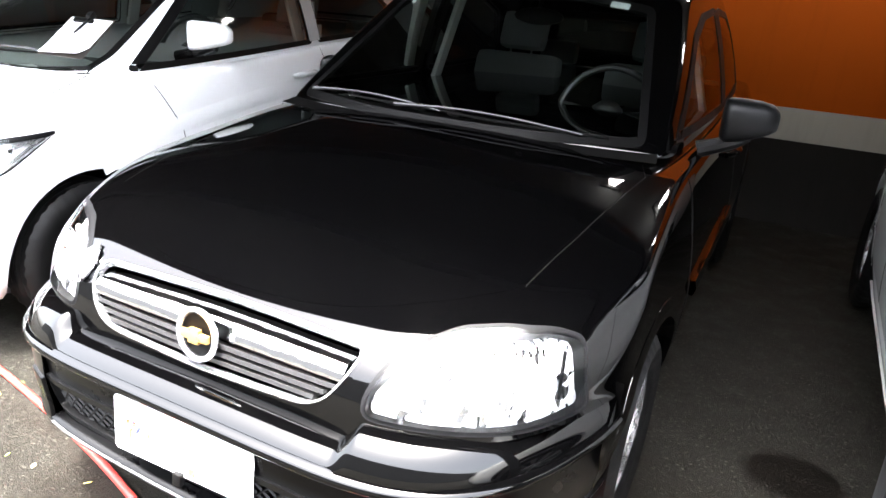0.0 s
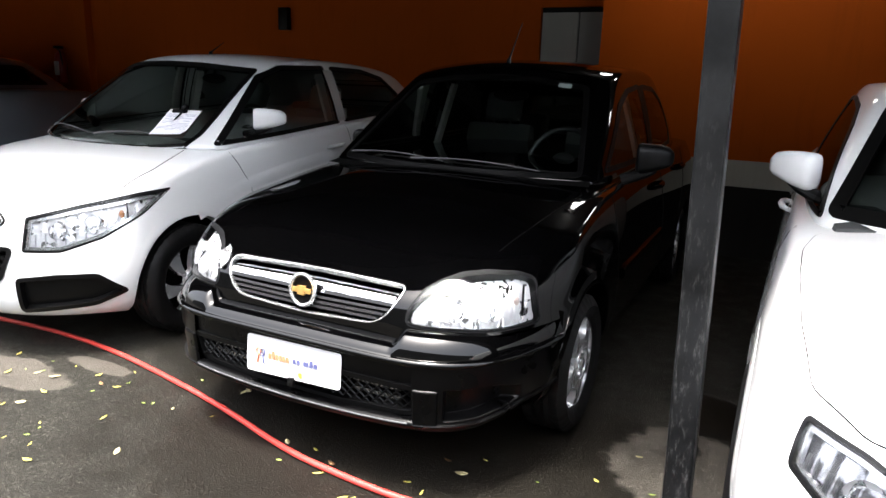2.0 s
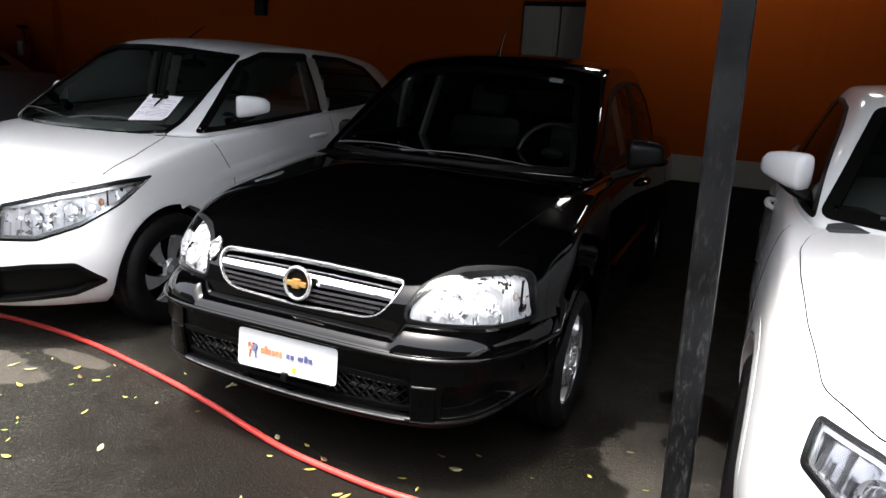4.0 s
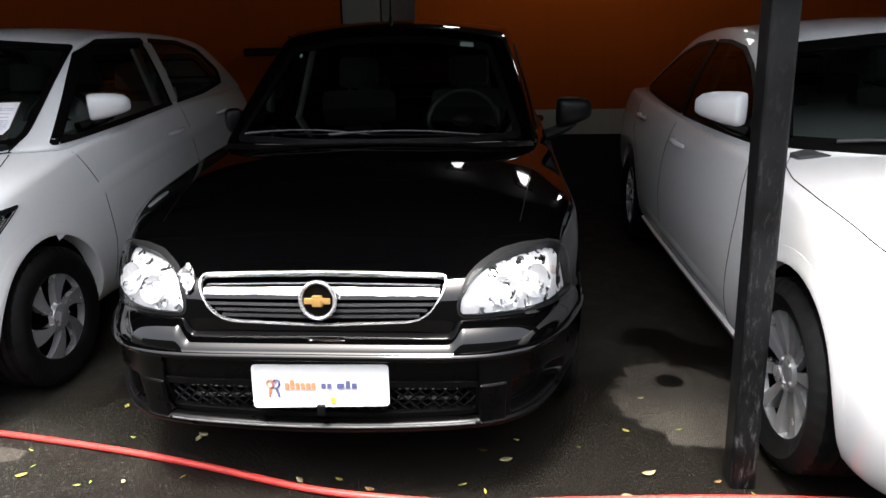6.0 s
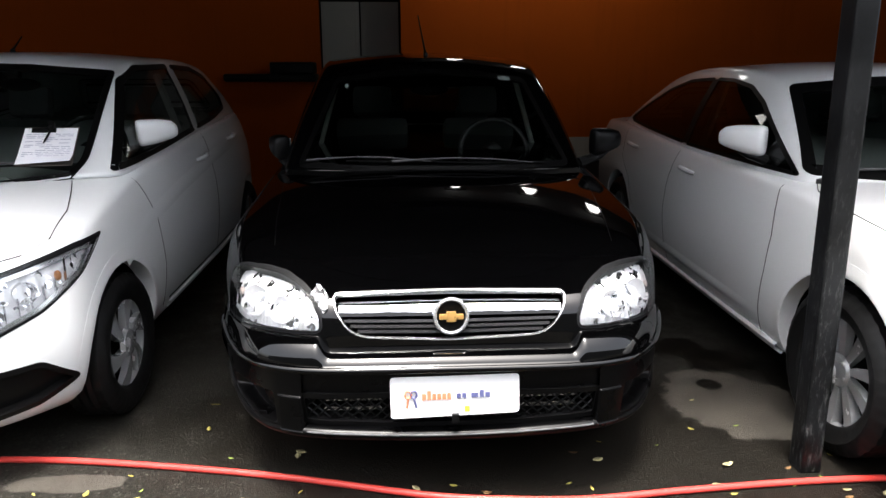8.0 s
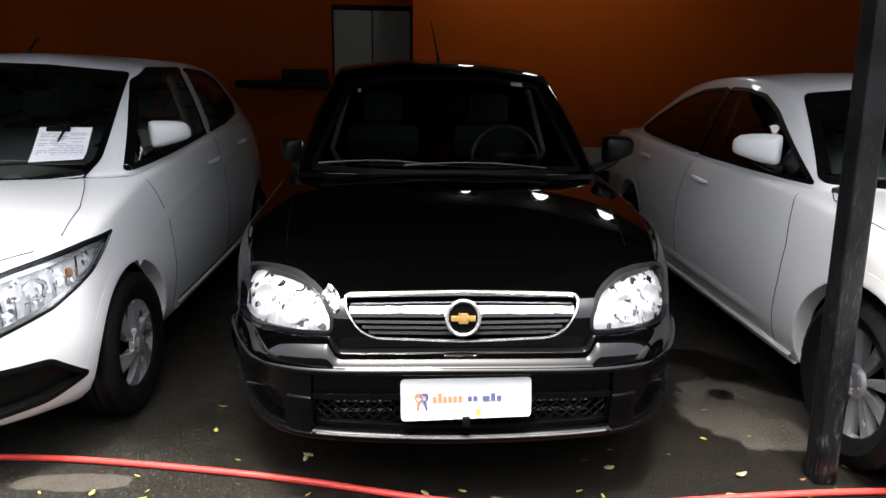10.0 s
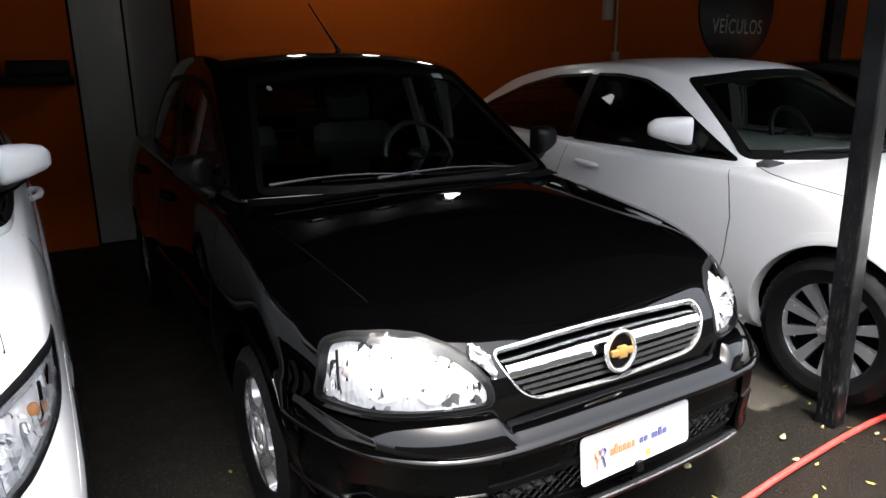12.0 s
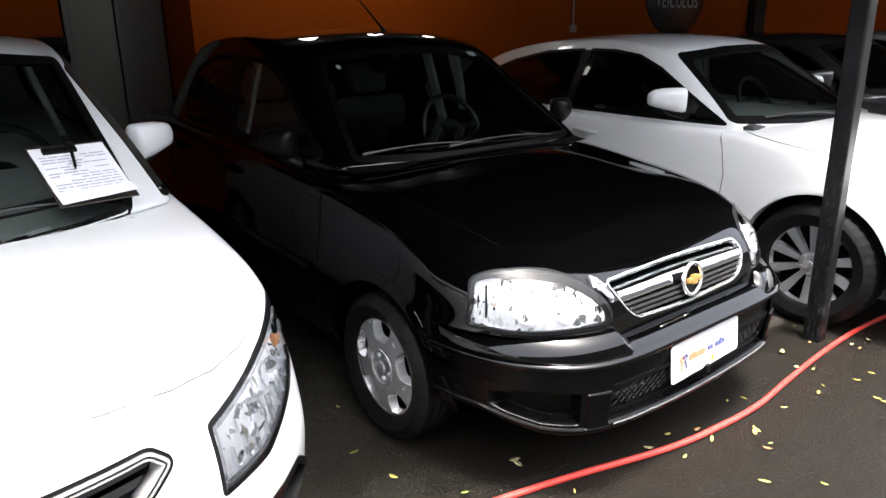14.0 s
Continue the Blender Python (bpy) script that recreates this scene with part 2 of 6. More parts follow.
def inset(poly, d):
    """Move a polygon's border inwards by d."""
    P = [Vector(p) for p in poly]
    sgn = 1 if area2(P) > 0 else -1
    out = []
    N = len(P)
    for i in range(N):
        a, p, b = P[i - 1], P[i], P[(i + 1) % N]
        e1, e2 = (p - a), (b - p)
        if e1.length < 1e-7 or e2.length < 1e-7:
            out.append(p.copy())
            continue
        e1.normalize(), e2.normalize()
        n1, n2 = Vector((-e1.y, e1.x)), Vector((-e2.y, e2.x))
        n = n1 + n2
        if n.length < 1e-4:
            n = n1
        n.normalize()
        out.append(p + n * sgn * d / max(0.5, n.dot(n1)))
    return out


def inside(poly, x, y):
    r = False
    j = len(poly) - 1
    for i in range(len(poly)):
        xi, yi, xj, yj = poly[i][0], poly[i][1], poly[j][0], poly[j][1]
        if (yi > y) != (yj > y) and x < (xj - xi) * (y - yi) / (yj - yi) + xi:
            r = not r
        j = i
    return r


def resample(poly, step):
    out = []
    for i in range(len(poly)):
        a, b = Vector(poly[i]), Vector(poly[(i + 1) % len(poly)])
        n = max(1, int((b - a).length / step))
        out += [a.lerp(b, j / n) for j in range(n)]
    return out


class Skin:
    """A smooth closed surface on which panels are laid."""

    def __init__(self, grids, level=3, creases=()):
        bm = bmesh.new()
        for g in grids:
            vs = [[bm.verts.new(p) for p in row] for row in g]
            for a, b in zip(vs, vs[1:]):
                for k in range(len(a) - 1):
                    bm.faces.new((a[k], a[k + 1], b[k + 1], b[k]))
        bmesh.ops.remove_doubles(bm, verts=bm.verts, dist=1e-4)
        bmesh.ops.recalc_face_normals(bm, faces=bm.faces)
        me = bpy.data.meshes.new("cage")
        bm.to_mesh(me)
        bm.free()
        ob = new("cage", me)
        sub = ob.modifiers.new("s", "SUBSURF")
        sub.levels = sub.render_levels = level
        dg = bpy.context.evaluated_depsgraph_get()
        self.me = bpy.data.meshes.new_from_object(ob.evaluated_get(dg))
        bpy.data.objects.remove(ob)
        bpy.data.meshes.remove(me)
        self.bm = bmesh.new()
        self.bm.from_mesh(self.me)
        bmesh.ops.recalc_face_normals(self.bm, faces=self.bm.faces)
        self.bm.normal_update()
        self.bm.verts.ensure_lookup_table()
        self.bm.faces.ensure_lookup_table()
        from mathutils.bvhtree import BVHTree
        self.tree = BVHTree.FromBMesh(self.bm)
        self.cuts = []

    def at(self, uv, view):
        """The place and normal on the skin for a point of a view: 'L','R' (y, z), 'F','B' (x, z), 'T' (x, y), or an angle in degrees for a slanting front view."""
        u, v = uv[0], uv[1]
        if isinstance(view, (int, float)):
            a = radians(view)
            ax, d = Vector((math.cos(a), math.sin(a), 0)), Vector((-math.sin(a), math.cos(a), 0))
            o = ax * u + Vector((0, 0, v)) - d * 6
            p, n, f, _ = self.tree.ray_cast(o, d)
            if p is None:
                p, n, f, _ = self.tree.find_nearest(o + d * 5.3)
            return self._smooth(p, f)
        if view == "L":
            o, d = Vector((-5, u, v)), Vector((1, 0, 0))
        elif view == "R":
            o, d = Vector((5, u, v)), Vector((-1, 0, 0))
        elif view == "F":
            o, d = Vector((u, -6, v)), Vector((0, 1, 0))
        elif view == "B":
            o, d = Vector((u, 9, v)), Vector((0, -1, 0))
        else:
            o, d = Vector((u, v, 5)), Vector((0, 0, -1))
        p, n, f, _ = self.tree.ray_cast(o, d)
        if p is None:
            p, n, f, _ = self.tree.find_nearest(o + d * (6 if view in "FBLR" else 4))
            if view in "LR":
                q, n2, f2, _ = self.tree.find_nearest(Vector((0.8 if view == "R" else -0.8, u, v)))
                p, n, f = q, n2, f2
            elif view == "F":
                p, n, f, _ = self.tree.find_nearest(Vector((u, -0.5, v)))
        return self._smooth(p, f)

    def _smooth(self, p, f):
        face = self.bm.faces[f]
        tot = Vector((0, 0, 0))
        for vv in face.verts:
            tot += vv.normal / max(1e-5, (vv.co - p).length)
        return p, tot.normalized()

    def panel(self, outer, view, off=0.003, depth=0.01, res=0.03, hole=None, border=0.012, tilt=0.0, flute=None):
        """A sheet with an edge, lying on the skin within an outline."""
        from mathutils.geometry import delaunay_2d_cdt
        outer = resample(outer, border)
        vs = [Vector(p) for p in outer]
        es = [(i, (i + 1) % len(outer)) for i in range(len(outer))]
        if hole:
            hole = resample(hole, border)
            k = len(vs)
            vs += [Vector(p) for p in hole]
            es += [(k + i, k + (i + 1) % len(hole)) for i in range(len(hole))]
        xs, ysn = [p[0] for p in outer], [p[1] for p in outer]
        inn = inset(outer, res * 0.45)
        hout = inset(hole, -res * 0.45) if hole else None
        nx, ny = int((max(xs) - min(xs)) / res) + 1, int((max(ysn) - min(ysn)) / res) + 1
        if nx * ny < 40000:
            for i in range(nx + 1):
                for j in range(ny + 1):
                    x, y = min(xs) + i * res, min(ysn) + j * res
                    if inside(inn, x, y) and not (hout and inside(hout, x, y)):
                        vs.append(Vector((x, y)))
        cv, ce, cf, _, _, _ = delaunay_2d_cdt(vs, es, [], 0, 1e-6)
        bm = bmesh.new()
        made = []
        for p in cv:
            q, n = self.at(p, view)
            lean = tilt * (p[1] - min(ysn)) / (max(ysn) - min(ysn)) if tilt else 0.0
            if flute:
                lean += flute[1] * abs(math.sin(math.pi * p[0] / flute[0]))
            made.append((bm.verts.new(q + n * (off - lean)), n))
        for f in cf:
            cx, cy = sum(cv[i][0] for i in f) / 3, sum(cv[i][1] for i in f) / 3
            if inside(outer, cx, cy) and not (hole and inside(hole, cx, cy)):
                bm.faces.new([made[i][0] for i in f])
        nrm = {v: n for v, n in made}
        bmesh.ops.delete(bm, geom=[v for v in bm.verts if not v.link_faces], context="VERTS")
        bm.normal_update()
        for f in bm.faces:
            if f.normal.dot(nrm[f.verts[0]]) < 0:
                f.normal_flip()
        if depth > 0:
            rim = [e for e in bm.edges if len(e.link_faces) == 1]
            low = {}
            for e in rim:
                for v in e.verts:
                    if v not in low:
                        low[v] = bm.verts.new(v.co - nrm[v] * depth)
            for e in rim:
                f = e.link_faces[0]
                a, b = e.verts
                lo = list(f.verts)
                if lo[(lo.index(a) + 1) % len(lo)] == b:
                    a, b = b, a
                bm.faces.new((a, b, low[b], low[a]))
                e.smooth = False
        return bm

    def strip(self, line, view, width=0.006, off=0.0015, depth=0.0, step=0.02, soft=False):
        """A narrow band along an open line on the skin."""
        pts = []
        for a, b in zip(line, line[1:]):
            a, b = Vector(a), Vector(b)
            n = max(1, int((b - a).length / step))
            pts += [a.lerp(b, j / n) for j in range(n)]
        pts.append(Vector(line[-1]))
        bm = bmesh.new()
        prev = None
        P = [self.at(p, view) for p in pts]
        for i, (q, n) in enumerate(P):
            t = (P[min(i + 1, len(P) - 1)][0] - P[max(i - 1, 0)][0]).normalized()
            s = n.cross(t).normalized() * width / 2
            if soft:
                e = min(1.0, 4 * i / len(P), 4 * (len(P) - 1 - i) / len(P))
                row = [bm.verts.new(q + s * k + n * (off * h * e - 0.0015)) for k, h in ((-1, 0), (-0.5, 0.6), (0, 1), (0.5, 0.6), (1, 0))]
            else:
                row = [bm.verts.new(q - s - n * depth), bm.verts.new(q - s + n * off), bm.verts.new(q + n * (off + width * 0.15)), bm.verts.new(q + s + n * off), bm.verts.new(q + s - n * depth)]
            if prev:
                for k in range(4):
                    bm.faces.new((prev[k], prev[k + 1], row[k + 1], row[k]))
            prev = row
        bmesh.ops.recalc_face_normals(bm, faces=bm.faces)
        return bm

    def cut(self, outline, view, shrink=0.004):
        self.cuts.append((inset(outline, shrink), view))

    def base(self):
        """The skin with its openings taken out."""
        bm = bmesh.new()
        bm.from_mesh(self.me)
        bm.normal_update()

        def flat(f, view):
            c, n = f.calc_center_median(), f.normal
            if view == "L":
                ok, uv = c.x < -0.3 and n.x < 0.0, [(v.co.y, v.co.z) for v in f.verts]
            elif view == "R":
                ok, uv = c.x > 0.3 and n.x > 0.0, [(v.co.y, v.co.z) for v in f.verts]
            elif view == "F":
                ok, uv = n.y < 0.0 and c.y < 1.6, [(v.co.x, v.co.z) for v in f.verts]
            elif view == "B":
                ok, uv = n.y > 0.0 and c.y > 1.2, [(v.co.x, v.co.z) for v in f.verts]
            else:
                a = radians(view)
                ok = n.x * math.sin(a) - n.y * math.cos(a) > 0.05 and c.y < 0.3 and c.x * view > -0.2
                uv = [(v.co.x * math.cos(a) + v.co.y * math.sin(a), v.co.z) for v in f.verts] if ok else ()
            return uv if ok else None

        for poly, view in self.cuts:
            lo = (min(p[0] for p in poly), min(p[1] for p in poly))
            hi = (max(p[0] for p in poly), max(p[1] for p in poly))
            for last in (False, True):
                dead, edge = [], []
                for f in bm.faces:
                    uv = flat(f, view)
                    if not uv or max(q[0] for q in uv) < lo[0] or min(q[0] for q in uv) > hi[0] or max(q[1] for q in uv) < lo[1] or min(q[1] for q in uv) > hi[1]:
                        continue
                    k = [inside(poly, *q) for q in uv]
                    if all(k):
                        dead.append(f)
                    elif any(k):
                        edge.append(f)
                if last:
                    bmesh.ops.delete(bm, geom=dead, context="FACES")
                else:
                    es = list({e for f in edge for e in f.edges})
                    if es:
                        bmesh.ops.subdivide_edges(bm, edges=es, cuts=3, use_grid_fill=True)
                        bm.normal_update()
        return bm


def slant(pts, deg):
    """Outline points (x, y, z) as seen along a level direction turned by deg."""
    a = radians(deg)
    return [(x * math.cos(a) + y * math.sin(a), z) for x, y, z in pts]


def curve_at(keys, y):
    return float(np.interp(y, [k[0] for k in keys], [k[1] for k in keys]))


def mirror_poly(p):
    return [(-a, b) for a, b in p][::-1]


def lower_skin(P, level=3):
    """Body below the windows. y runs from the front axle to the rear."""
    fv, gv, ys = P["rows"], P["cols"], P["ys"]
    N = len(ys) - 1
    zb, zs, zc, wb, wm, wsh = (P[k] for k in ("zb", "zs", "zc", "wb", "wm", "ws"))
    dec = P.get("decay", (1, 0.8, 0.55, 0.3, 0.12))

    def sect(y, f):
        z = curve_at(zb, y) + (curve_at(zs, y) - curve_at(zb, y)) * f
        b, m, s = curve_at(wb, y), curve_at(wm, y), curve_at(wsh, y)
        x = float(np.interp(f, P["prof_f"], [b, b * 0.35 + m * 0.65, m - 0.008, m, m - 0.012, m * 0.45 + s * 0.55, s]))
        return x, z

    yf = ys[0]

    def side(i, f):
        x, z = sect(ys[i], f)
        if i == 0:
            return x, curve_at(P["front"], z) + P["cor"], z
        if i == N:
            return x, curve_at(P["rear"], z) - P["cor_r"], z
        return x, ys[i], z

    def shift(i, g):
        k = 1 - abs(g) ** P["pow"]
        a = -P["cor"] * k * (dec[i] if i < len(dec) else 0)
        b = P["cor_r"] * k * (dec[N - i] if N - i < len(dec) else 0)
        return a + b

    def top(i, g):
        x, y, z = side(i, 1.0)
        zz = z + (curve_at(zc, ys[i]) - curve_at(zs, ys[i])) * (1 - abs(g) ** P.get("crown_pow", 2.0))
        return (x * g, y + shift(i, g), zz)

    def bottom(i, g):
        x, y, z = side(i, 0.0)
        return (x * g, y + shift(i, g), z)

    def cap(i, f, g):
        x, y, z = side(i, f)
        zz = z
        if f == 1.0:
            return top(i, g)
        nose = P.get("nose")
        if nose and i == 0 and abs(g) < nose[0] and nose[1] < z < nose[2]:
            y = curve_at(P["front"], nose[2] + 0.02) + P["cor"] - nose[3]
        kz = max(0.0, (f - 0.5) * 2) ** 2
        zz = z + (curve_at(zc, ys[i]) - curve_at(zs, ys[i])) * (1 - abs(g) ** P.get("crown_pow", 2.0)) * kz
        return (x * g, y + shift(i, g), zz)

    I = range(N + 1)
    grids = [
        [[(s * side(i, f)[0], side(i, f)[1], side(i, f)[2]) for f in fv] for i in I] for s in (-1, 1)]
    grids.append([[top(i, g) for g in gv] for i in I])
    grids.append([[bottom(i, g) for g in gv] for i in I])
    grids.append([[cap(0, f, g) for g in gv] for f in fv])
    grids.append([[cap(N, f, g) for g in gv] for f in fv])
    return Skin(grids, level)


def upper_skin(U, level=3):
    """Roof, pillars and window band."""
    fv, gv = U["rows"], U["cols"]
    st = U["stations"]     # (y base, x base, z base, y roof, x roof, z roof, crown)
    N = len(st) - 1

    def side(i, f):
        yb, xb, zb, yt, xt, zt, _ = st[i]
        bul = U.get("bulge", 0.02) * math.sin(math.pi * f)
        return xb + (xt - xb) * f + bul, yb + (yt - yb) * f, zb + (zt - zb) * f

    def shift(i, g, f):
        k = 1 - abs(g) ** 2.2
        a = -(U["cf"][0] + (U["cf"][1] - U["cf"][0]) * f) * k * ((1, 0.6, 0.25)[i] if i < 3 else 0)
        b = (U["cr"][0] + (U["cr"][1] - U["cr"][0]) * f) * k * ((1, 0.6, 0.25)[N - i] if N - i < 3 else 0)
        return a + b

    def cap(i, f, g):
        x, y, z = side(i, f)
        return (x * g, y + shift(i, g, f), z + st[i][6] * f ** 2 * (1 - g * g))

    I = range(N + 1)
    grids = [[[(s * side(i, f)[0], side(i, f)[1], side(i, f)[2]) for f in fv] for i in I] for s in (-1, 1)]
    for f in (0.0, 1.0):
        grids.append([[cap(i, f, g) for g in gv] for i in I])
    for i in (0, N):
        grids.append([[cap(i, f, g) for g in gv] for f in fv])
    return Skin(grids, level)


# ---- car parts shared by all cars ----
COLS = (1.0, 0.92, 0.78, 0.55, 0.28, 0.0, -0.28, -0.55, -0.78, -0.92, -1.0)
UCOLS = (1.0, 0.93, 0.78, 0.5, 0.2, -0.2, -0.5, -0.78, -0.93, -1.0)
UROWS = (0.0, 0.15, 0.4, 0.65, 0.87, 1.0)


def bore(bm, centre, r, depth, ry=0.0, seg=24, aim=(0, -1, 0)):
    """A bowl opening towards aim."""
    prof = [(r, 0.0), (r * 0.97, depth * 0.08), (r * 0.8, depth * 0.45), (r * 0.5, depth * 0.8), (r * 0.2, depth), (0.004, depth)]
    b2 = bmesh.new()
    lathe(b2, [(a, -h) for a, h in prof], seg)
    q = Vector((1, 0, 0)).rotation_difference(Vector(aim).normalized()).to_matrix().to_4x4()
    me = bpy.data.meshes.new("t")
    bmesh.ops.transform(b2, matrix=Matrix.Translation(centre) @ q, verts=b2.verts)
    b2.to_mesh(me)
    b2.free()
    bm.from_mesh(me)
    bpy.data.meshes.remove(me)


def ball(bm, c, r, seg=12):
    s = r if isinstance(r, tuple) else (r, r, r)
    bmesh.ops.create_uvsphere(bm, u_segments=seg, v_segments=seg // 2 + 1, radius=1.0, matrix=Matrix.Translation(c) @ Matrix.Diagonal((*s, 1)))


def window(skin, name, outer, view, glass_mat, parent, frit=0.035, label="", frit_mat=None):
    outer = resample(outer, 0.02)
    skin.cut(outer, view)
    g = part(name, skin.panel(outer, view, 0.001, 0.0, 0.04), glass_mat, parent, label)
    part("window_frame", skin.panel(inset(outer, -0.004), view, 0.004, 0.014, 0.04, hole=inset(outer, frit)), frit_mat or M_RUBBER, g)
    return g


def headlight(skin, outer, view, parent, bowls, amber=None, bezel=M_LAMPGREY, deep=0.035, amber_r=0.013, rimw=0.014, brow=0.0, refl=M_REFL, flute=(0.016, 0.003), amber_mat=None, band=0.0, bowl_mat=M_REFL_C):
    """Lens over a dark surround, a fluted reflector, round bowls and an indicator."""
    outer = resample(outer, 0.015)
    skin.cut(outer, view, 0.002)
    opening = inset(outer, rimw)
    if brow:
        zt = max(p[1] for p in opening)
        zl = min(p[1] for p in opening)
        opening = [(p[0], p[1] - brow * max(0.0, (p[1] - zl) / (zt - zl)) ** 1.5) for p in opening]
    lamp = part("headlight", skin.panel(opening, view, -deep * 0.55, 0.0, 0.005, tilt=deep * 0.5, flute=flute), refl, parent, "clear-lens headlight with a bright fluted reflector")
    part("bezel", skin.panel(inset(outer, -0.004), view, 0.001, deep + 0.02, 0.012, hole=opening), bezel, lamp, "dark grey lamp surround")
    for (u, v), r in bowls:
        q, n = skin.at((u, v), view)
        bm = bmesh.new()
        aim = (n * 2.0 + Vector((0, -1, 0.20))).normalized()
        bore(bm, q - n * deep * 0.38, r, r * 0.7, aim=aim, seg=28)
        bowl = part("reflector_bowl", bm, bowl_mat, lamp, "bright reflector bowl")
        q2 = q - n * deep * 0.38
        bm = bmesh.new()
        ball(bm, q2 - aim * (r * 0.45), r * 0.11)
        part("bulb", bm, M_SATIN, bowl)
    if band:
        part("light_band", skin.panel(inset(opening, 0.001), view, -deep * 0.25, 0.012, 0.012, hole=inset(opening, band)), M_BRIGHT, lamp, "bright plated band round the lamp")
        inner = inset(opening, band)
        us = [p[0] for p in inner]
        for k in range(1, 15):
            u = min(us) + (max(us) - min(us)) * k / 15
            col = [v for v in np.arange(min(p[1] for p in inner), max(p[1] for p in inner), 0.002) if inside(inner, u, v)]
            if len(col) > 12:
                rib = [(u + 0.008 * f, col[0] + (col[-1] - col[0]) * f) for f in np.linspace(0.0, 0.5, 8)]
                part("reflector_rib", skin.strip(rib, view, 0.002, -deep * 0.5, 0.0), M_BRIGHT, lamp)
    if amber:
        for (u, v) in amber:
            q, n = skin.at((u, v), view)
            bm = bmesh.new()
            ball(bm, q - n * 0.022, (amber_r, amber_r, amber_r * 1.5))
            part("indicator_bulb", bm, amber_mat or M_AMBER, lamp, "amber indicator bulb")
            bm = bmesh.new()
            side = n.cross(Vector((0, 0, 1))).normalized() * (1 if q.x > 0 else -1)
            c = q - n * 0.018 - side * (amber_r + 0.014)
            tube(bm, [c + Vector((0, 0, dz)) for dz in (-0.055, -0.02, 0.02, 0.055)], 0.004, 6)
            part("divider", bm, M_LAMPGREY, lamp)
    part("lens", skin.panel(inset(outer, 0.002), view, 0.003, 0.0, 0.03), M_LENS, lamp, "clear plastic lens")
    return lamp


def pierced(bm, outer, holes, face, back, draft=0.0):
    """A wheel disc with openings: outlines in (y, z), face(r) gives the outer height; draft slopes their walls."""
    mids = [(sum(p[0] for p in h) / len(h), sum(p[1] for p in h) / len(h)) for h in holes]
    from mathutils.geometry import delaunay_2d_cdt
    vs, es = [], []
    for loop in (outer, *holes):
        k = len(vs)
        vs += [Vector(p) for p in loop]
        es += [(k + i, k + (i + 1) % len(loop)) for i in range(len(loop))]
    rr = max(math.hypot(*p) for p in outer)
    for r in np.arange(0.15, 0.98, 0.12):
        for t in np.linspace(0, 2 * math.pi, 30, endpoint=False):
            p = (r * rr * math.sin(t + r), r * rr * math.cos(t + r))
            if not any(inside(inset(h, -0.006), *p) for h in holes):
                vs.append(Vector(p))
    cv, _, cf, _, _, _ = delaunay_2d_cdt(vs, es, [], 0, 1e-6)
    made = [bm.verts.new((face(math.hypot(*p)), p[0], p[1])) for p in cv]
    for f in cf:
        c = (sum(cv[i][0] for i in f) / 3, sum(cv[i][1] for i in f) / 3)
        if math.hypot(*c) < rr and not any(inside(h, *c) for h in holes):
            q = bm.faces.new([made[i] for i in f])
            q.normal_update()
            if q.normal.x < 0:
                q.normal_flip()
    for v in [v for v in made if not v.link_faces]:
        bm.verts.remove(v)
    rim = [e for e in bm.edges if len(e.link_faces) == 1 and all(v.is_valid for v in e.verts)]
    deep = {}
    for e in rim:
        for v in e.verts:
            if v not in deep:
                y, z = v.co.y, v.co.z
                if math.hypot(y, z) < rr * 0.985:
                    my, mz = min(mids, key=lambda q: math.hypot(q[0] - y, q[1] - z))
                    y, z = y + (my - y) * draft, z + (mz - z) * draft
                deep[v] = bm.verts.new((back, y, z))
    for e in rim:
        a, b = e.verts
        bm.faces.new((a, b, deep[b], deep[a]))
        e.smooth = False


def tyre_mesh(R, rim, width):
    bm = bmesh.new()
    h = width / 2
    prof = [(rim - 0.012, -h * 0.75), (rim, -h * 0.86), (rim + 0.012, -h * 0.9), (rim + (R - rim) * 0.5, -h * 1.02), (R - 0.028, -h * 0.95), (R - 0.010, -h * 0.82)]
    tread = []
    for k in range(9):
        a = -h * 0.74 + h * 1.48 * k / 8
        tread.append((R - (0.007 if k in (2, 4, 6) else 0.0) - 0.004 * (a / h) ** 2, a))
    full = prof + tread + [(r, -a) for r, a in prof[::-1]]
    rings = lathe(bm, full, 120)
    for k, ring in enumerate(rings):
        a = full[k][1] / h
        if 0.45 < abs(a) < 0.96 and full[k][0] > R - 0.03:
            for s in range(0, 120, 3):
                v = ring[(s + (1 if a > 0 else 0)) % 120]
                v.co.y *= 1 - 0.005 / R
                v.co.z *= 1 - 0.005 / R
    bmesh.ops.recalc_face_normals(bm, faces=bm.faces)
    return bm


def disc_poly(bm, poly, x0, x1, dish=None):
    """Extrude a (y, z) outline between x0 (outer face) and x1."""
    top = [bm.verts.new((x0 + (dish(p) if dish else 0), p[0], p[1])) for p in poly]
    bot = [bm.verts.new((x1, p[0], p[1])) for p in poly]
    n = len(poly)
    bm.faces.new(top)
    for i in range(n):
        bm.faces.new((top[i], top[(i + 1) % n], bot[(i + 1) % n], bot[i]))


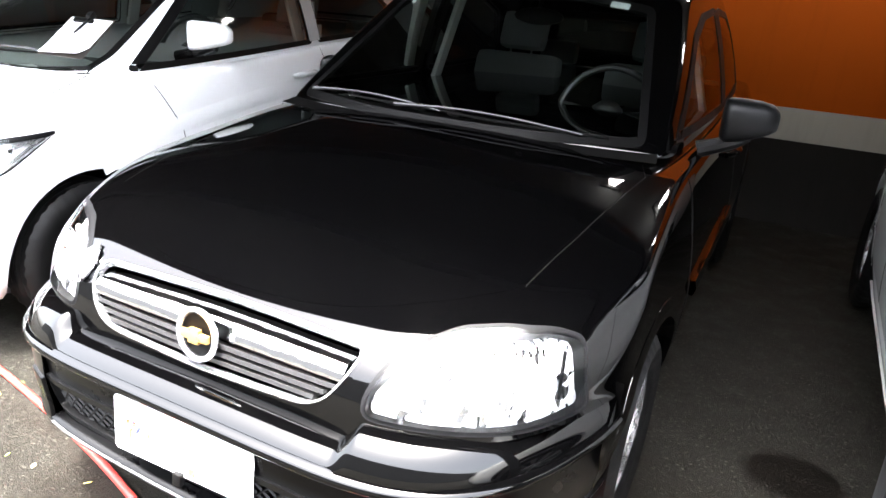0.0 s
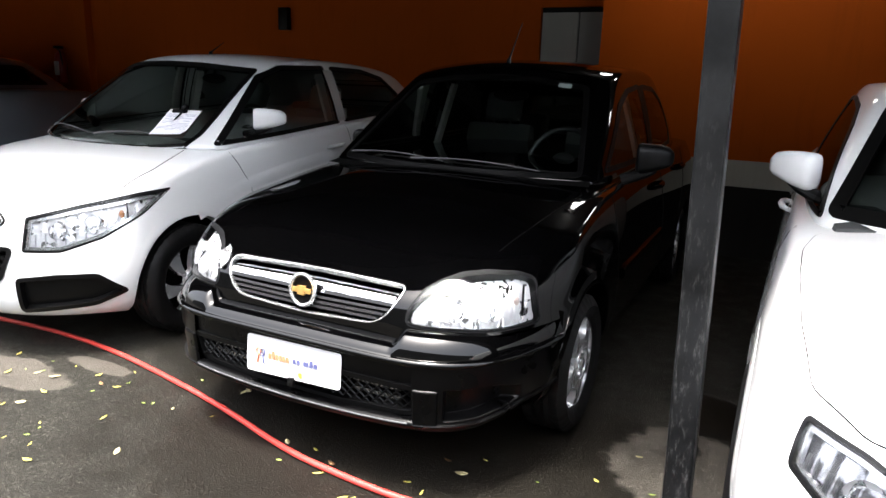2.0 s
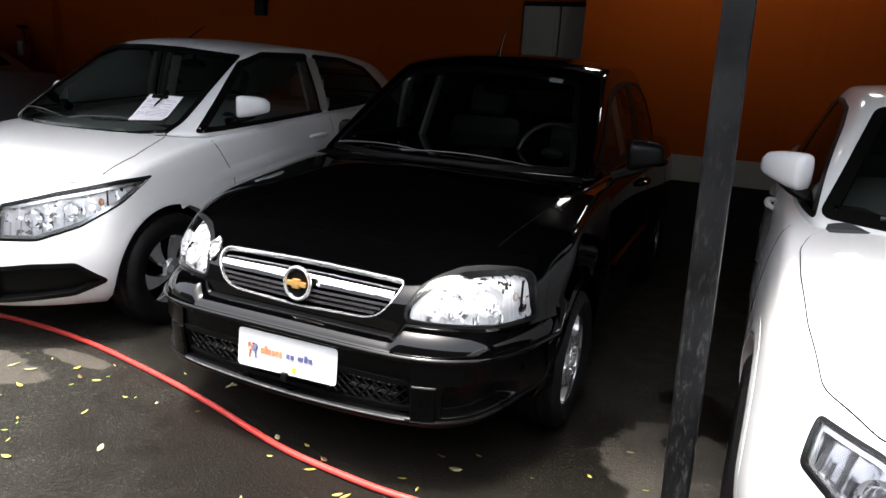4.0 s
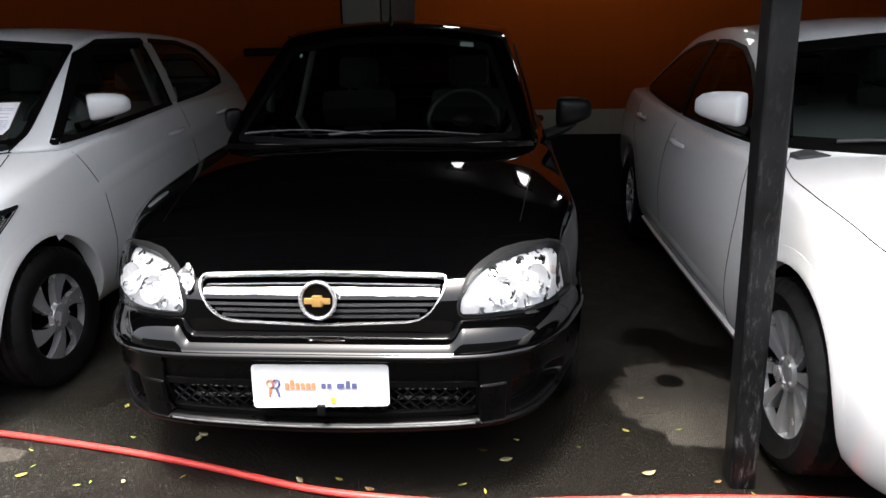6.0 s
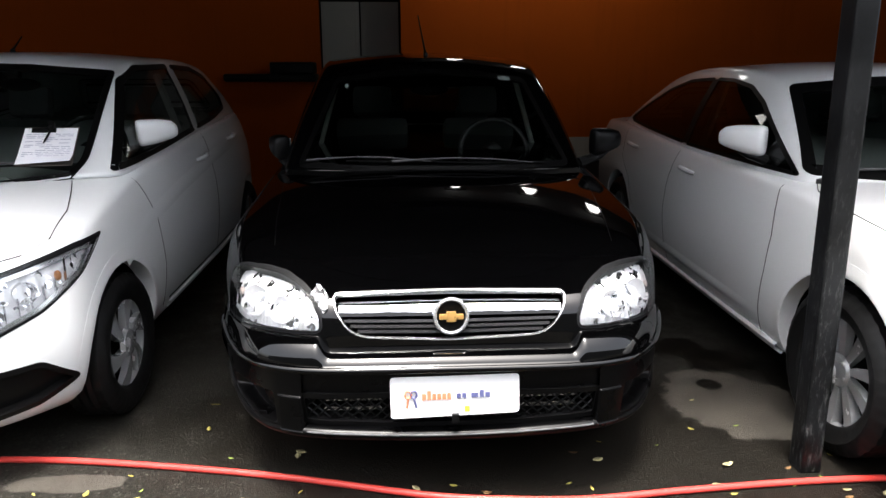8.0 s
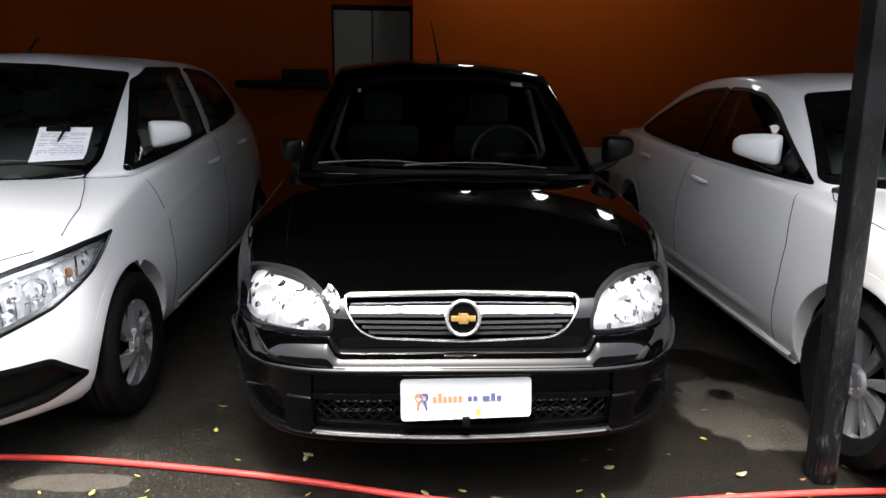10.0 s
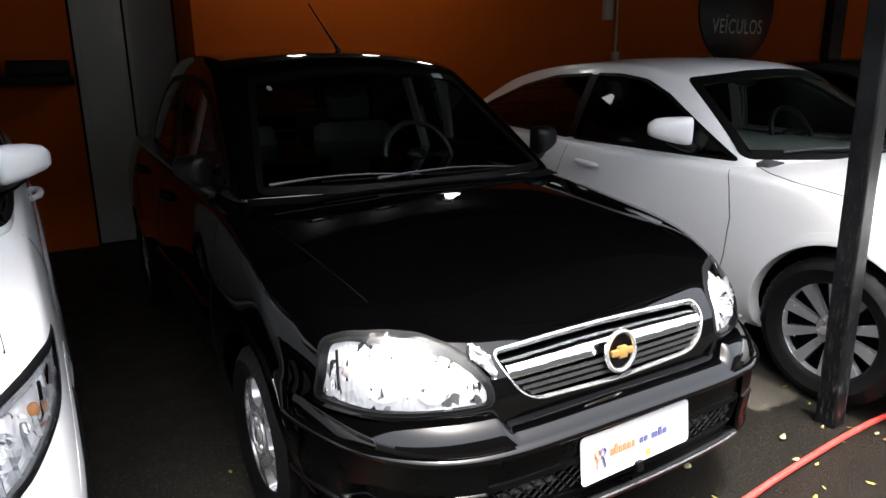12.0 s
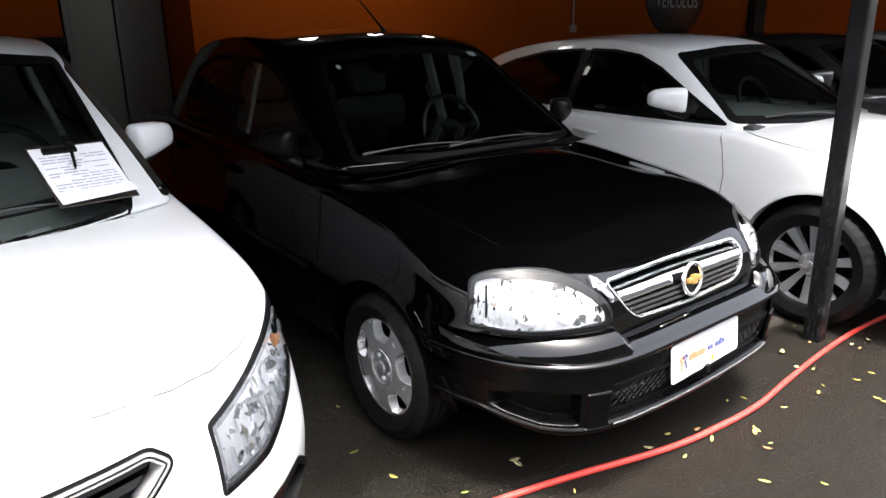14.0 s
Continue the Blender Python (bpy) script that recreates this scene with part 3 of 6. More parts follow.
def wheel(parent, x, y, R, rim, style, out):
    """out: +1 when the outer face looks to +x."""
    w = 0.19 if rim < 0.21 else 0.22
    bm = bmesh.new()
    lathe(bm, [(rim * 0.99, -w * 0.38), (rim * 0.94, -w * 0.3), (rim * 0.90, 0.0), (rim * 0.90, w * 0.1), (0.05, w * 0.12), (0.01, w * 0.12)], 40)
    bmesh.ops.recalc_face_normals(bm, faces=bm.faces)
    wh = part("wheel", bm, M_UNDER, parent, "dark inner wheel well and brake drum")
    wh.matrix_basis = Matrix.Translation((x, y, R)) @ (Matrix.Identity(4) if out > 0 else Matrix.Rotation(math.pi, 4, "Z"))
    part("tyre", tyre_mesh(R, rim, w), M_TYRE, wh, "black rubber tyre with tread blocks")
    face = w * 0.36
    bm = bmesh.new()
    lip = [(rim * 1.0, face - 0.03), (rim * 1.03, face - 0.004), (rim * 1.0, face + 0.006), (rim * 0.955, face - 0.002), (rim * 0.93, face - 0.03)]
    lathe(bm, lip, 60)
    nm = "rim"
    if style == "cap":
        # smooth dish with five rounded windows near the edge
        lathe(bm, [(rim * 0.94, face - 0.008), (rim * 0.90, face - 0.004)], 60)
        holes = []
        for k in range(5):
            a0 = 2 * math.pi * k / 5
            h = []
            for s, rr in ((-0.35, 0.90), (-0.12, 0.925), (0.12, 0.925), (0.35, 0.90), (0.37, 0.70), (0.32, 0.57), (0.13, 0.53), (-0.13, 0.53), (-0.32, 0.57), (-0.37, 0.70)):
                h.append((rim * rr * math.sin(a0 + s), rim * rr * math.cos(a0 + s)))
            holes.append(rounded(h, rim * 0.045, 3))
        ring = [(rim * 0.95 * math.sin(t), rim * 0.95 * math.cos(t)) for t in np.linspace(0, 2 * math.pi, 60, endpoint=False)]
        b2 = bmesh.new()
        pierced(b2, ring, holes, lambda r: face + 0.012 - 0.016 * (r / rim) ** 4 - (0.012 if r < rim * 0.36 else 0.0), face - 0.026, 0.18)
        me = bpy.data.meshes.new("t")
        b2.to_mesh(me)
        b2.free()
        plate = bmesh.new()
        plate.from_mesh(me)
        bpy.data.meshes.remove(me)
        part("hubcap", plate, M_CAP, wh, "silver plastic hubcap with five rounded windows", sharp=30)
        lathe(bm, [(rim * 0.37, face + 0.006), (rim * 0.36, face + 0.014), (rim * 0.33, face + 0.015), (rim * 0.32, face + 0.004)], 40)
        for k in range(5):
            t = 2 * math.pi * (k + 0.5) / 5
            ball(bm, (face + 0.004, rim * 0.24 * math.sin(t), rim * 0.24 * math.cos(t)), (0.012, 0.011, 0.011), 8)
        m = M_CAP
        lab = "silver rim edge and wheel nuts"
    elif style == "twist":
        n = 6
        for k in range(n):
            a0 = 2 * math.pi * k / n
            sp = []
            for s in np.linspace(0, 1, 6):
                r = rim * (0.22 + 0.73 * s)
                sp.append((r * math.sin(a0 - 0.22 + 0.34 * s), r * math.cos(a0 - 0.22 + 0.34 * s)))
            for s in np.linspace(1, 0, 6):
                r = rim * (0.22 + 0.73 * s)
                wd = 0.16 + 0.16 * s
                sp.append((r * math.sin(a0 + wd + 0.30 * s), r * math.cos(a0 + wd + 0.30 * s)))
            disc_poly(bm, sp[::-1], face + 0.004, face - 0.022, dish=lambda p: 0.012 * (1 - (math.hypot(*p) / rim) ** 2) - 0.004)
        lathe(bm, [(rim * 0.34, face - 0.002), (rim * 0.28, face + 0.014), (rim * 0.16, face + 0.018), (0.001, face + 0.018)], 36)
        m = M_CAP
        lab = "silver hubcap with swept spokes"
    else:
        n = 10
        for k in range(n):
            a0 = 2 * math.pi * k / n
            sp = []
            for s in np.linspace(0, 1, 5):
                r = rim * (0.16 + 0.80 * s)
                wd = (0.010 + 0.016 * s ** 0.8) / r
                sp.append((r * math.sin(a0 - wd), r * math.cos(a0 - wd)))
            for s in np.linspace(1, 0, 5):
                r = rim * (0.16 + 0.80 * s)
                wd = (0.010 + 0.016 * s ** 0.8) / r
                sp.append((r * math.sin(a0 + wd), r * math.cos(a0 + wd)))
            disc_poly(bm, sp[::-1], face, face - 0.045, dish=lambda p: -0.022 * (1 - (math.hypot(*p) / rim) ** 2))
        lathe(bm, [(rim * 0.30, face - 0.02), (rim * 0.26, face - 0.008), (rim * 0.15, face - 0.006), (rim * 0.14, face - 0.014), (0.001, face - 0.014)], 36)
        for k in range(5):
            t = 2 * math.pi * (k + 0.5) / 5
            ball(bm, (face - 0.010, rim * 0.22 * math.sin(t), rim * 0.22 * math.cos(t)), (0.010, 0.010, 0.010), 8)
        m = M_ALLOY_DK
        lab = "ten-spoke silver alloy rim"
    bmesh.ops.recalc_face_normals(bm, faces=bm.faces)
    part(nm, bm, m, wh, lab, sharp=30)
    bm = bmesh.new()
    lathe(bm, [(rim * 0.13, face + 0.010), (rim * 0.13, face + 0.019), (rim * 0.09, face + 0.021), (0.001, face + 0.021)], 24)
    part("hub_badge", bm, M_CAP, wh)
    return wh


def arch(skin, y, R, gapr, side, mat, parent, zlow):
    """Wheel opening with a rolled lip, and its dark liner."""
    view = "R" if side > 0 else "L"
    ro = gapr + 0.055
    n = 28
    a0 = math.asin(max(-1, (zlow - R) / gapr))
    a1 = math.asin(max(-1, (zlow - R) / ro))
    inn, out = [], []
    for k in range(n + 1):
        t = a0 + (math.pi - 2 * a0) * k / n
        inn.append((y + gapr * math.cos(t), R + gapr * math.sin(t)))
        t = a1 + (math.pi - 2 * a1) * k / n
        out.append((y + ro * math.cos(t), R + ro * math.sin(t)))
    cutp = inn + [(y - gapr, -0.1), (y + gapr, -0.1)]
    skin.cut(inset(cutp, -0.016), view, 0.0)
    ring = out + inn[::-1]
    bm = bmesh.new()
    prev = None
    for (yi, zi), (yo, zo) in zip(inn, out):
        row = []
        for f, off, dx in ((1.0, -0.006, 0), (0.97, 0.0008, 0), (0.7, 0.0012, 0), (0.4, 0.0018, 0), (0.12, 0.0025, 0), (0.0, 0.0005, 0), (0.0, -0.012, 0), (0.0, -0.07, 0)):
            q, nn = skin.at((yi + (yo - yi) * max(0, f), zi + (zo - zi) * max(0, f)), view)
            nn = Vector((side, 0, 0)).lerp(nn, 0.5).normalized()
            row.append(bm.verts.new(q + nn * off))
        if prev:
            for k in range(len(row) - 1):
                bm.faces.new((prev[k], prev[k + 1], row[k + 1], row[k]))
        prev = row
    bmesh.ops.recalc_face_normals(bm, faces=bm.faces)
    part("wheel_arch", bm, mat, parent, sharp=60)
    # liner: a half drum and back wall
    bm = bmesh.new()
    x0 = skin.at((y, R + gapr + 0.02), view)[0].x * 0.93
    x1 = x0 - side * 0.30
    ra = []
    for xx in (x0, x1):
        ra.append([bm.verts.new((xx, y + (gapr + 0.012) * math.cos(t), R + (gapr + 0.012) * math.sin(t))) for t in np.linspace(-0.1, math.pi + 0.1, 24)])
    for k in range(23):
        bm.faces.new((ra[0][k], ra[0][k + 1], ra[1][k + 1], ra[1][k]))
    bm.faces.new(ra[1])
    part("arch_liner", bm, M_UNDER, parent, sharp=40)


def door_mirror(parent, a, b, z0, z1, mat, arm_mat=None, thick=0.10):
    """A shell swept from its inner end a to its outer tip b (plan points), on a dark foot."""
    A, B = Vector((*a, 0)), Vector((*b, 0))
    e = B - A
    t = Vector((e.y, -e.x, 0)).normalized()
    if t.y > 0:
        t = -t
    h = z1 - z0
    rows = []
    for s, lo, hi, th in ((0.0, 0.16, 0.86, 0.45), (0.02, 0.04, 0.96, 0.8), (0.10, 0.0, 1.0, 0.95), (0.35, 0.05, 1.0, 1.0), (0.62, 0.15, 0.98, 0.95), (0.84, 0.24, 0.92, 0.82), (0.96, 0.32, 0.80, 0.56), (1.0, 0.42, 0.70, 0.28)):
        ring = []
        for k in range(20):
            w = 2 * math.pi * k / 20
            cx, cz = math.cos(w), math.sin(w)
            cx, cz = math.copysign(abs(cx) ** 0.7, cx), math.copysign(abs(cz) ** 0.65, cz)
            q = A + e * s + t * (thick * 0.5 * th * cx * (1.1 if cx > 0 else 0.7))
            ring.append((q.x, q.y, z0 + h * ((lo + hi) / 2 + (hi - lo) / 2 * cz)))
        rows.append(ring)
    bm = bmesh.new()
    vs = [[bm.verts.new(p) for p in ring] for ring in rows]
    for r0, r1 in zip(vs, vs[1:]):
        for k in range(20):
            bm.faces.new((r0[k], r0[(k + 1) % 20], r1[(k + 1) % 20], r1[k]))
    bm.faces.new(vs[0][::-1])
    bm.faces.new(vs[-1])
    bmesh.ops.recalc_face_normals(bm, faces=bm.faces)
    mi = part("door_mirror", bm, mat, parent, sharp=60)
    bm = bmesh.new()
    side = 1 if A.x > 0 else -1
    foot = [A + Vector((-side * 0.06, -0.01, z0 - 0.035)), A + Vector((-side * 0.01, 0.0, z0 - 0.018)), A + e * 0.30 + Vector((0, 0, z0 + h * 0.04)), A + e * 0.55 + Vector((0, 0, z0 + h * 0.16))]
    tube(bm, foot, [0.030, 0.026, 0.026, 0.016], 10)
    part("mirror_arm", bm, arm_mat or M_PLASTIC, mi)
    bm = bmesh.new()
    c = A + e * 0.45 - t * (thick * 0.36)
    box(bm, (-e.length * 0.34, -0.004, -h * 0.30), (e.length * 0.34, 0.004, h * 0.34), 0.003)
    bmesh.ops.transform(bm, matrix=Matrix.Translation((c.x, c.y, z0 + h * 0.55)) @ Matrix.Rotation(math.atan2(e.y, e.x), 4, "Z"), verts=bm.verts)
    part("mirror_glass", bm, M_MIRROR, mi)
    return mi


def door_handle(skin, y, z, side, mat, parent, length=0.19):
    view = "R" if side > 0 else "L"
    q, n = skin.at((y, z), view)
    bm = bmesh.new()
    pts = []
    for s in np.linspace(-0.5, 0.5, 9):
        p, nn = skin.at((y + s * length, z + 0.012 * s), view)
        pts.append(p + nn * (0.034 * math.cos(s * math.pi) ** 0.5 if abs(s) < 0.5 else 0.0))
    tube(bm, pts, [0.010, 0.013, 0.015, 0.015, 0.015, 0.015, 0.015, 0.013, 0.010], 8)
    h = part("door_handle", bm, mat, parent)
    bm = bmesh.new()
    cup = []
    for k in range(20):
        t = 2 * math.pi * k / 20
        cup.append((y + 0.065 * math.cos(t), z + 0.028 * math.sin(t)))
    part("handle_recess", skin.panel(cup, view, 0.0015, 0.002, 0.03), mat, h)


def wiper(skin, a, b, parent):
    """Arm and blade lying along the screen between two (x, z) points."""
    bm = bmesh.new()
    pts = []
    for s in np.linspace(0, 1, 9):
        q, n = skin.at((a[0] + (b[0] - a[0]) * s, a[1] + (b[1] - a[1]) * s + 0.010 * math.sin(math.pi * s)), "F")
        pts.append(q + n * (0.016 + 0.012 * math.sin(math.pi * s)))
    tube(bm, pts, [0.008, 0.006, 0.005, 0.004, 0.004, 0.004, 0.004, 0.003, 0.003], 8)
    w = part("wiper", bm, M_SATIN_BLK, parent, "black wiper arm with a worn greyish blade")
    bm = bmesh.new()
    pts2 = []
    for s in np.linspace(0.32, 1.12, 9):
        q, n = skin.at((a[0] + (b[0] - a[0]) * s, a[1] + (b[1] - a[1]) * s + 0.004), "F")
        pts2.append(q + n * 0.012)
    tube(bm, pts2, 0.0045, 6)
    part("wiper_blade", bm, M_RUBBER, w)


M_SATIN_BLK = simple("worn_black_metal", (0.03, 0.03, 0.032), 0.4, 0.1, vary=0.3, scale=20)


def seat(parent, x, y, mat):
    bm = bmesh.new()
    box(bm, (x - 0.24, y - 0.25, 0.42), (x + 0.24, y + 0.25, 0.58), 0.05)
    s = part("seat", bm, mat, parent, "grey fabric car seat")
    bm = bmesh.new()
    vs = box(bm, (-0.24, -0.06, 0.0), (0.24, 0.07, 0.60), 0.05)
    bmesh.ops.transform(bm, matrix=Matrix.Translation((x, y + 0.25, 0.54)) @ Matrix.Rotation(radians(-18), 4, "X"), verts=bm.verts)
    part("seat_back", bm, mat, s)
    bm = bmesh.new()
    box(bm, (-0.13, -0.05, 0.62), (0.13, 0.05, 0.82), 0.045)
    for sx in (-0.06, 0.06):
        tube(bm, [(sx, 0, 0.55), (sx, 0, 0.66)], 0.007, 6)
    bmesh.ops.transform(bm, matrix=Matrix.Translation((x, y + 0.25, 0.54)) @ Matrix.Rotation(radians(-18), 4, "X"), verts=bm.verts)
    part("headrest", bm, mat, s)


def steering(parent, x, y, z, R=0.19):
    bm = bmesh.new()
    m = Matrix.Translation((x, y, z)) @ Matrix.Rotation(radians(65), 4, "X")
    ring = [Vector((R * math.cos(t), R * math.sin(t), 0)) for t in np.linspace(0, 2 * math.pi, 37)]
    tube(bm, ring, 0.015, 8, caps=False)
    ball(bm, (0, 0, -0.015), (0.07, 0.06, 0.03))
    for t in (0.1, math.pi - 0.1, -math.pi / 2):
        tube(bm, [(0.05 * math.cos(t), 0.05 * math.sin(t), -0.02), (R * math.cos(t), R * math.sin(t), 0)], 0.014, 6)
    bmesh.ops.transform(bm, matrix=m, verts=bm.verts)
    part("steering_wheel", bm, M_STEER, parent, "dark grey steering wheel")


M_STEER = simple("steering_wheel_grey", (0.007, 0.007, 0.007), 0.45, vary=0.15)


def cabin(parent, y0, y1, w, zdash, seats=True, ypil=1.5):
    for s in (-1, 1):
        bm = bmesh.new()
        vs = box(bm, (-0.012, -0.035, 0.0), (0.012, 0.035, 0.44), 0.006)
        bmesh.ops.transform(bm, matrix=Matrix.Translation((s * (w - 0.005), ypil, zdash - 0.02)) @ Matrix.Rotation(s * radians(-17), 4, "Y"), verts=bm.verts)
        part("pillar_trim", bm, M_CABIN_L, parent, "pale inner pillar trim")
    bm = bmesh.new()
    box(bm, (-w, y0 + 0.1, 0.28), (w, y1, 0.36), 0.01)
    part("cabin_floor", bm, M_UNDER, parent)
    bm = bmesh.new()
    box(bm, (-w, y0, zdash - 0.30), (w, y0 + 0.55, zdash), 0.06)
    part("dashboard", bm, M_DASH, parent, "dark plastic dashboard")
    if seats:
        seat(parent, -0.36, y0 + 1.05, M_CABIN)
        seat(parent, 0.36, y0 + 1.05, M_CABIN)
        bm = bmesh.new()
        box(bm, (-0.62, y0 + 1.75, 0.42), (0.62, y0 + 2.2, 0.58), 0.05)
        box(bm, (-0.62, y0 + 2.12, 0.55), (0.62, y0 + 2.28, 1.02), 0.05)
        for x in (-0.38, 0.38):
            box(bm, (x - 0.12, y0 + 2.16, 1.02), (x + 0.12, y0 + 2.26, 1.16), 0.04)
        part("rear_bench", bm, M_CABIN, parent, "grey fabric rear bench with headrests")
        steering(parent, 0.36, y0 + 0.62, zdash + 0.01)
    bm = bmesh.new()
    ball(bm, (0, y0 + 0.72, zdash + 0.35), (0.11, 0.02, 0.035), 14)
    tube(bm, [(0, y0 + 0.72, zdash + 0.35), (0, y0 + 0.74, zdash + 0.43)], 0.01, 6)
    part("rear_view_mirror", bm, M_PLASTIC, parent, "dark plastic rear-view mirror back")


def pillar_cover(skin, poly, view, parent, mat=None):
    part("pillar_cover", skin.panel(rounded(poly, 0.004), view, 0.0045, 0.006, 0.03), mat or M_RUBBER, parent, "light grey door pillar cover" if mat else "black door pillar cover")


def gapline(skin, line, view, parent, width=0.006, off=0.0012):
    part("panel_gap", skin.strip(line, view, width, off), M_RUBBER, parent)


def antenna(parent, base, tip):
    bm = bmesh.new()
    b, t = Vector(base), Vector(tip)
    tube(bm, [b - Vector((0, 0, 0.03)), b, b.lerp(t, 0.1), b.lerp(t, 0.5), t], [0.018, 0.013, 0.006, 0.004, 0.003], 8)
    part("antenna", bm, M_PLASTIC, parent)


# ---- black saloon ----
def bumper_at(x, d, z):
    """A place d outwards from the bumper's plan line at half-width x (past 0.80: along the side)."""
    s, x = math.copysign(1, x), abs(x)
    plan = [(u, -0.822 + 0.45 * (u / 0.824) ** 6) for u in np.linspace(0, 0.816, 240)] + [(0.825, -0.36), (0.830, -0.325)]
    run = [0.0]
    for a, b in zip(plan, plan[1:]):
        run.append(run[-1] + math.hypot(b[0] - a[0], b[1] - a[1]))
    px, py = (float(np.interp(x, run, [p[k] for p in plan])) for k in (0, 1))
    qx, qy = (float(np.interp(min(x + 0.012, run[-1]), run, [p[k] for p in plan])) for k in (0, 1))
    ox, oy = (float(np.interp(max(x - 0.012, 0.0), run, [p[k] for p in plan])) for k in (0, 1))
    n = Vector((-(oy - qy), ox - qx)).normalized()
    return Vector((s * (px + n.x * d), py + n.y * d, z))


def lip_z(x):
    return float(np.interp(abs(x), (0.0, 0.10, 0.22, 0.34, 0.46, 0.62, 0.72, 0.82, 0.92, 1.10), (0.268, 0.269, 0.273, 0.279, 0.284, 0.286, 0.291, 0.310, 0.333, 0.35)))


def step(a, b, v):
    v = min(1.0, max(0.0, (v - a) / (b - a)))
    return v * v * (3 - 2 * v)


def lofted(rows):
    bm = bmesh.new()
    vs = [[bm.verts.new(p) for p in r] for r in rows]
    for a, b in zip(vs, vs[1:]):
        for k in range(len(a) - 1):
            bm.faces.new((a[k], a[k + 1], b[k + 1], b[k]))
    bmesh.ops.recalc_face_normals(bm, faces=bm.faces)
    bm.normal_update()
    return bm


def bumper(car, front):
    """Upper beam with its ledge, two lower corners with niches, the panel between them and the lip."""
    end = 1.128
    ledge = [(-0.090, 0.595), (-0.076, 0.593), (-0.058, 0.589), (-0.040, 0.580), (-0.025, 0.566), (-0.012, 0.547), (-0.004, 0.527)]
    shelf = [(-0.092, 0.553), (-0.076, 0.553), (-0.058, 0.5515), (-0.040, 0.547), (-0.025, 0.540), (-0.013, 0.531), (-0.005, 0.522)]
    nose = [(-0.003, 0.5185), (0.004, 0.516), (0.010, 0.511), (0.012, 0.505), (0.011, 0.499), (0.006, 0.495), (-0.002, 0.492), (-0.012, 0.489), (-0.03, 0.487)]
    rows = []
    for x in np.concatenate((np.linspace(-end, -0.49, 60), np.linspace(-0.48, -0.36, 22), np.linspace(-0.34, 0.34, 30), np.linspace(0.36, 0.48, 22), np.linspace(0.49, end, 60))):
        w = step(0.392, 0.440, abs(x))
        sec = [(a[0] * w + b[0] * (1 - w), a[1] * w + b[1] * (1 - w)) for a, b in zip(ledge, shelf)] + nose
        rise = 0.012 * step(0.80, 1.12, abs(x))
        rows.append([bumper_at(x, d, z + rise) for d, z in sec])
    bp = part("bumper", lofted(rows), M_BLACK, car, "gloss black front bumper with a bright ledge", sharp=50)
    for s in (-1, 1):
        rows = []
        for u in np.concatenate((np.linspace(0.482, 0.60, 50), np.linspace(0.605, 0.80, 60), np.linspace(0.81, end, 40))):
            zl = lip_z(u)
            row = []
            for k, z in enumerate([*np.linspace(0.496, 0.42, 10), *np.linspace(0.4175, 0.402, 10), *np.linspace(0.398, zl + 0.028, 10), *np.linspace(zl + 0.025, zl + 0.004, 10)]):
                d = -0.003 - 0.012 * step(0.44, 0.30, z)
                block = step(0.484, 0.488, u) * step(0.572, 0.566, u) * step(0.412, 0.408, z)
                hollow = step(0.588, 0.604, u) * step(0.90, 0.84, u) * step(0.418, 0.404, z + 0.02 * step(0.76, 0.88, u)) * step(zl + 0.014, zl + 0.024, z)
                d += 0.008 * block - 0.05 * hollow
                row.append((d, z))
            row += [(-0.004, zl), (-0.006, zl - 0.008), (-0.014, zl - 0.018), (-0.030, zl - 0.030), (-0.06, zl - 0.045), (-0.09, zl - 0.05)]
            rows.append([bumper_at(s * u, d, z) for d, z in row])
        part("bumper_corner", lofted(rows), M_BUMPER, bp, "black bumper corner with a hollow and a square block", sharp=40)
    rows = []
    for x in np.linspace(-0.484, 0.484, 60):
        rows.append([bumper_at(x, d, z) for d, z in ((-0.02, 0.492), (-0.012, 0.488), (-0.014, 0.45), (-0.016, 0.420), (-0.020, 0.414), (-0.05, 0.412))])
    part("bumper_panel", lofted(rows), M_BUMPER, bp, "flat black panel behind the number plate", sharp=40)
    rows = []
    for x in np.linspace(-0.486, 0.486, 60):
        z = lip_z(x)
        rows.append([bumper_at(x, d, z + dz) for d, dz in ((-0.06, 0.016), (-0.022, 0.014), (-0.008, 0.008), (-0.004, 0.0), (-0.006, -0.008), (-0.014, -0.018), (-0.030, -0.030), (-0.06, -0.045), (-0.09, -0.05))])
    part("bumper_lip", lofted(rows), M_BUMPER, bp, "rounded black lower bumper lip", sharp=50)


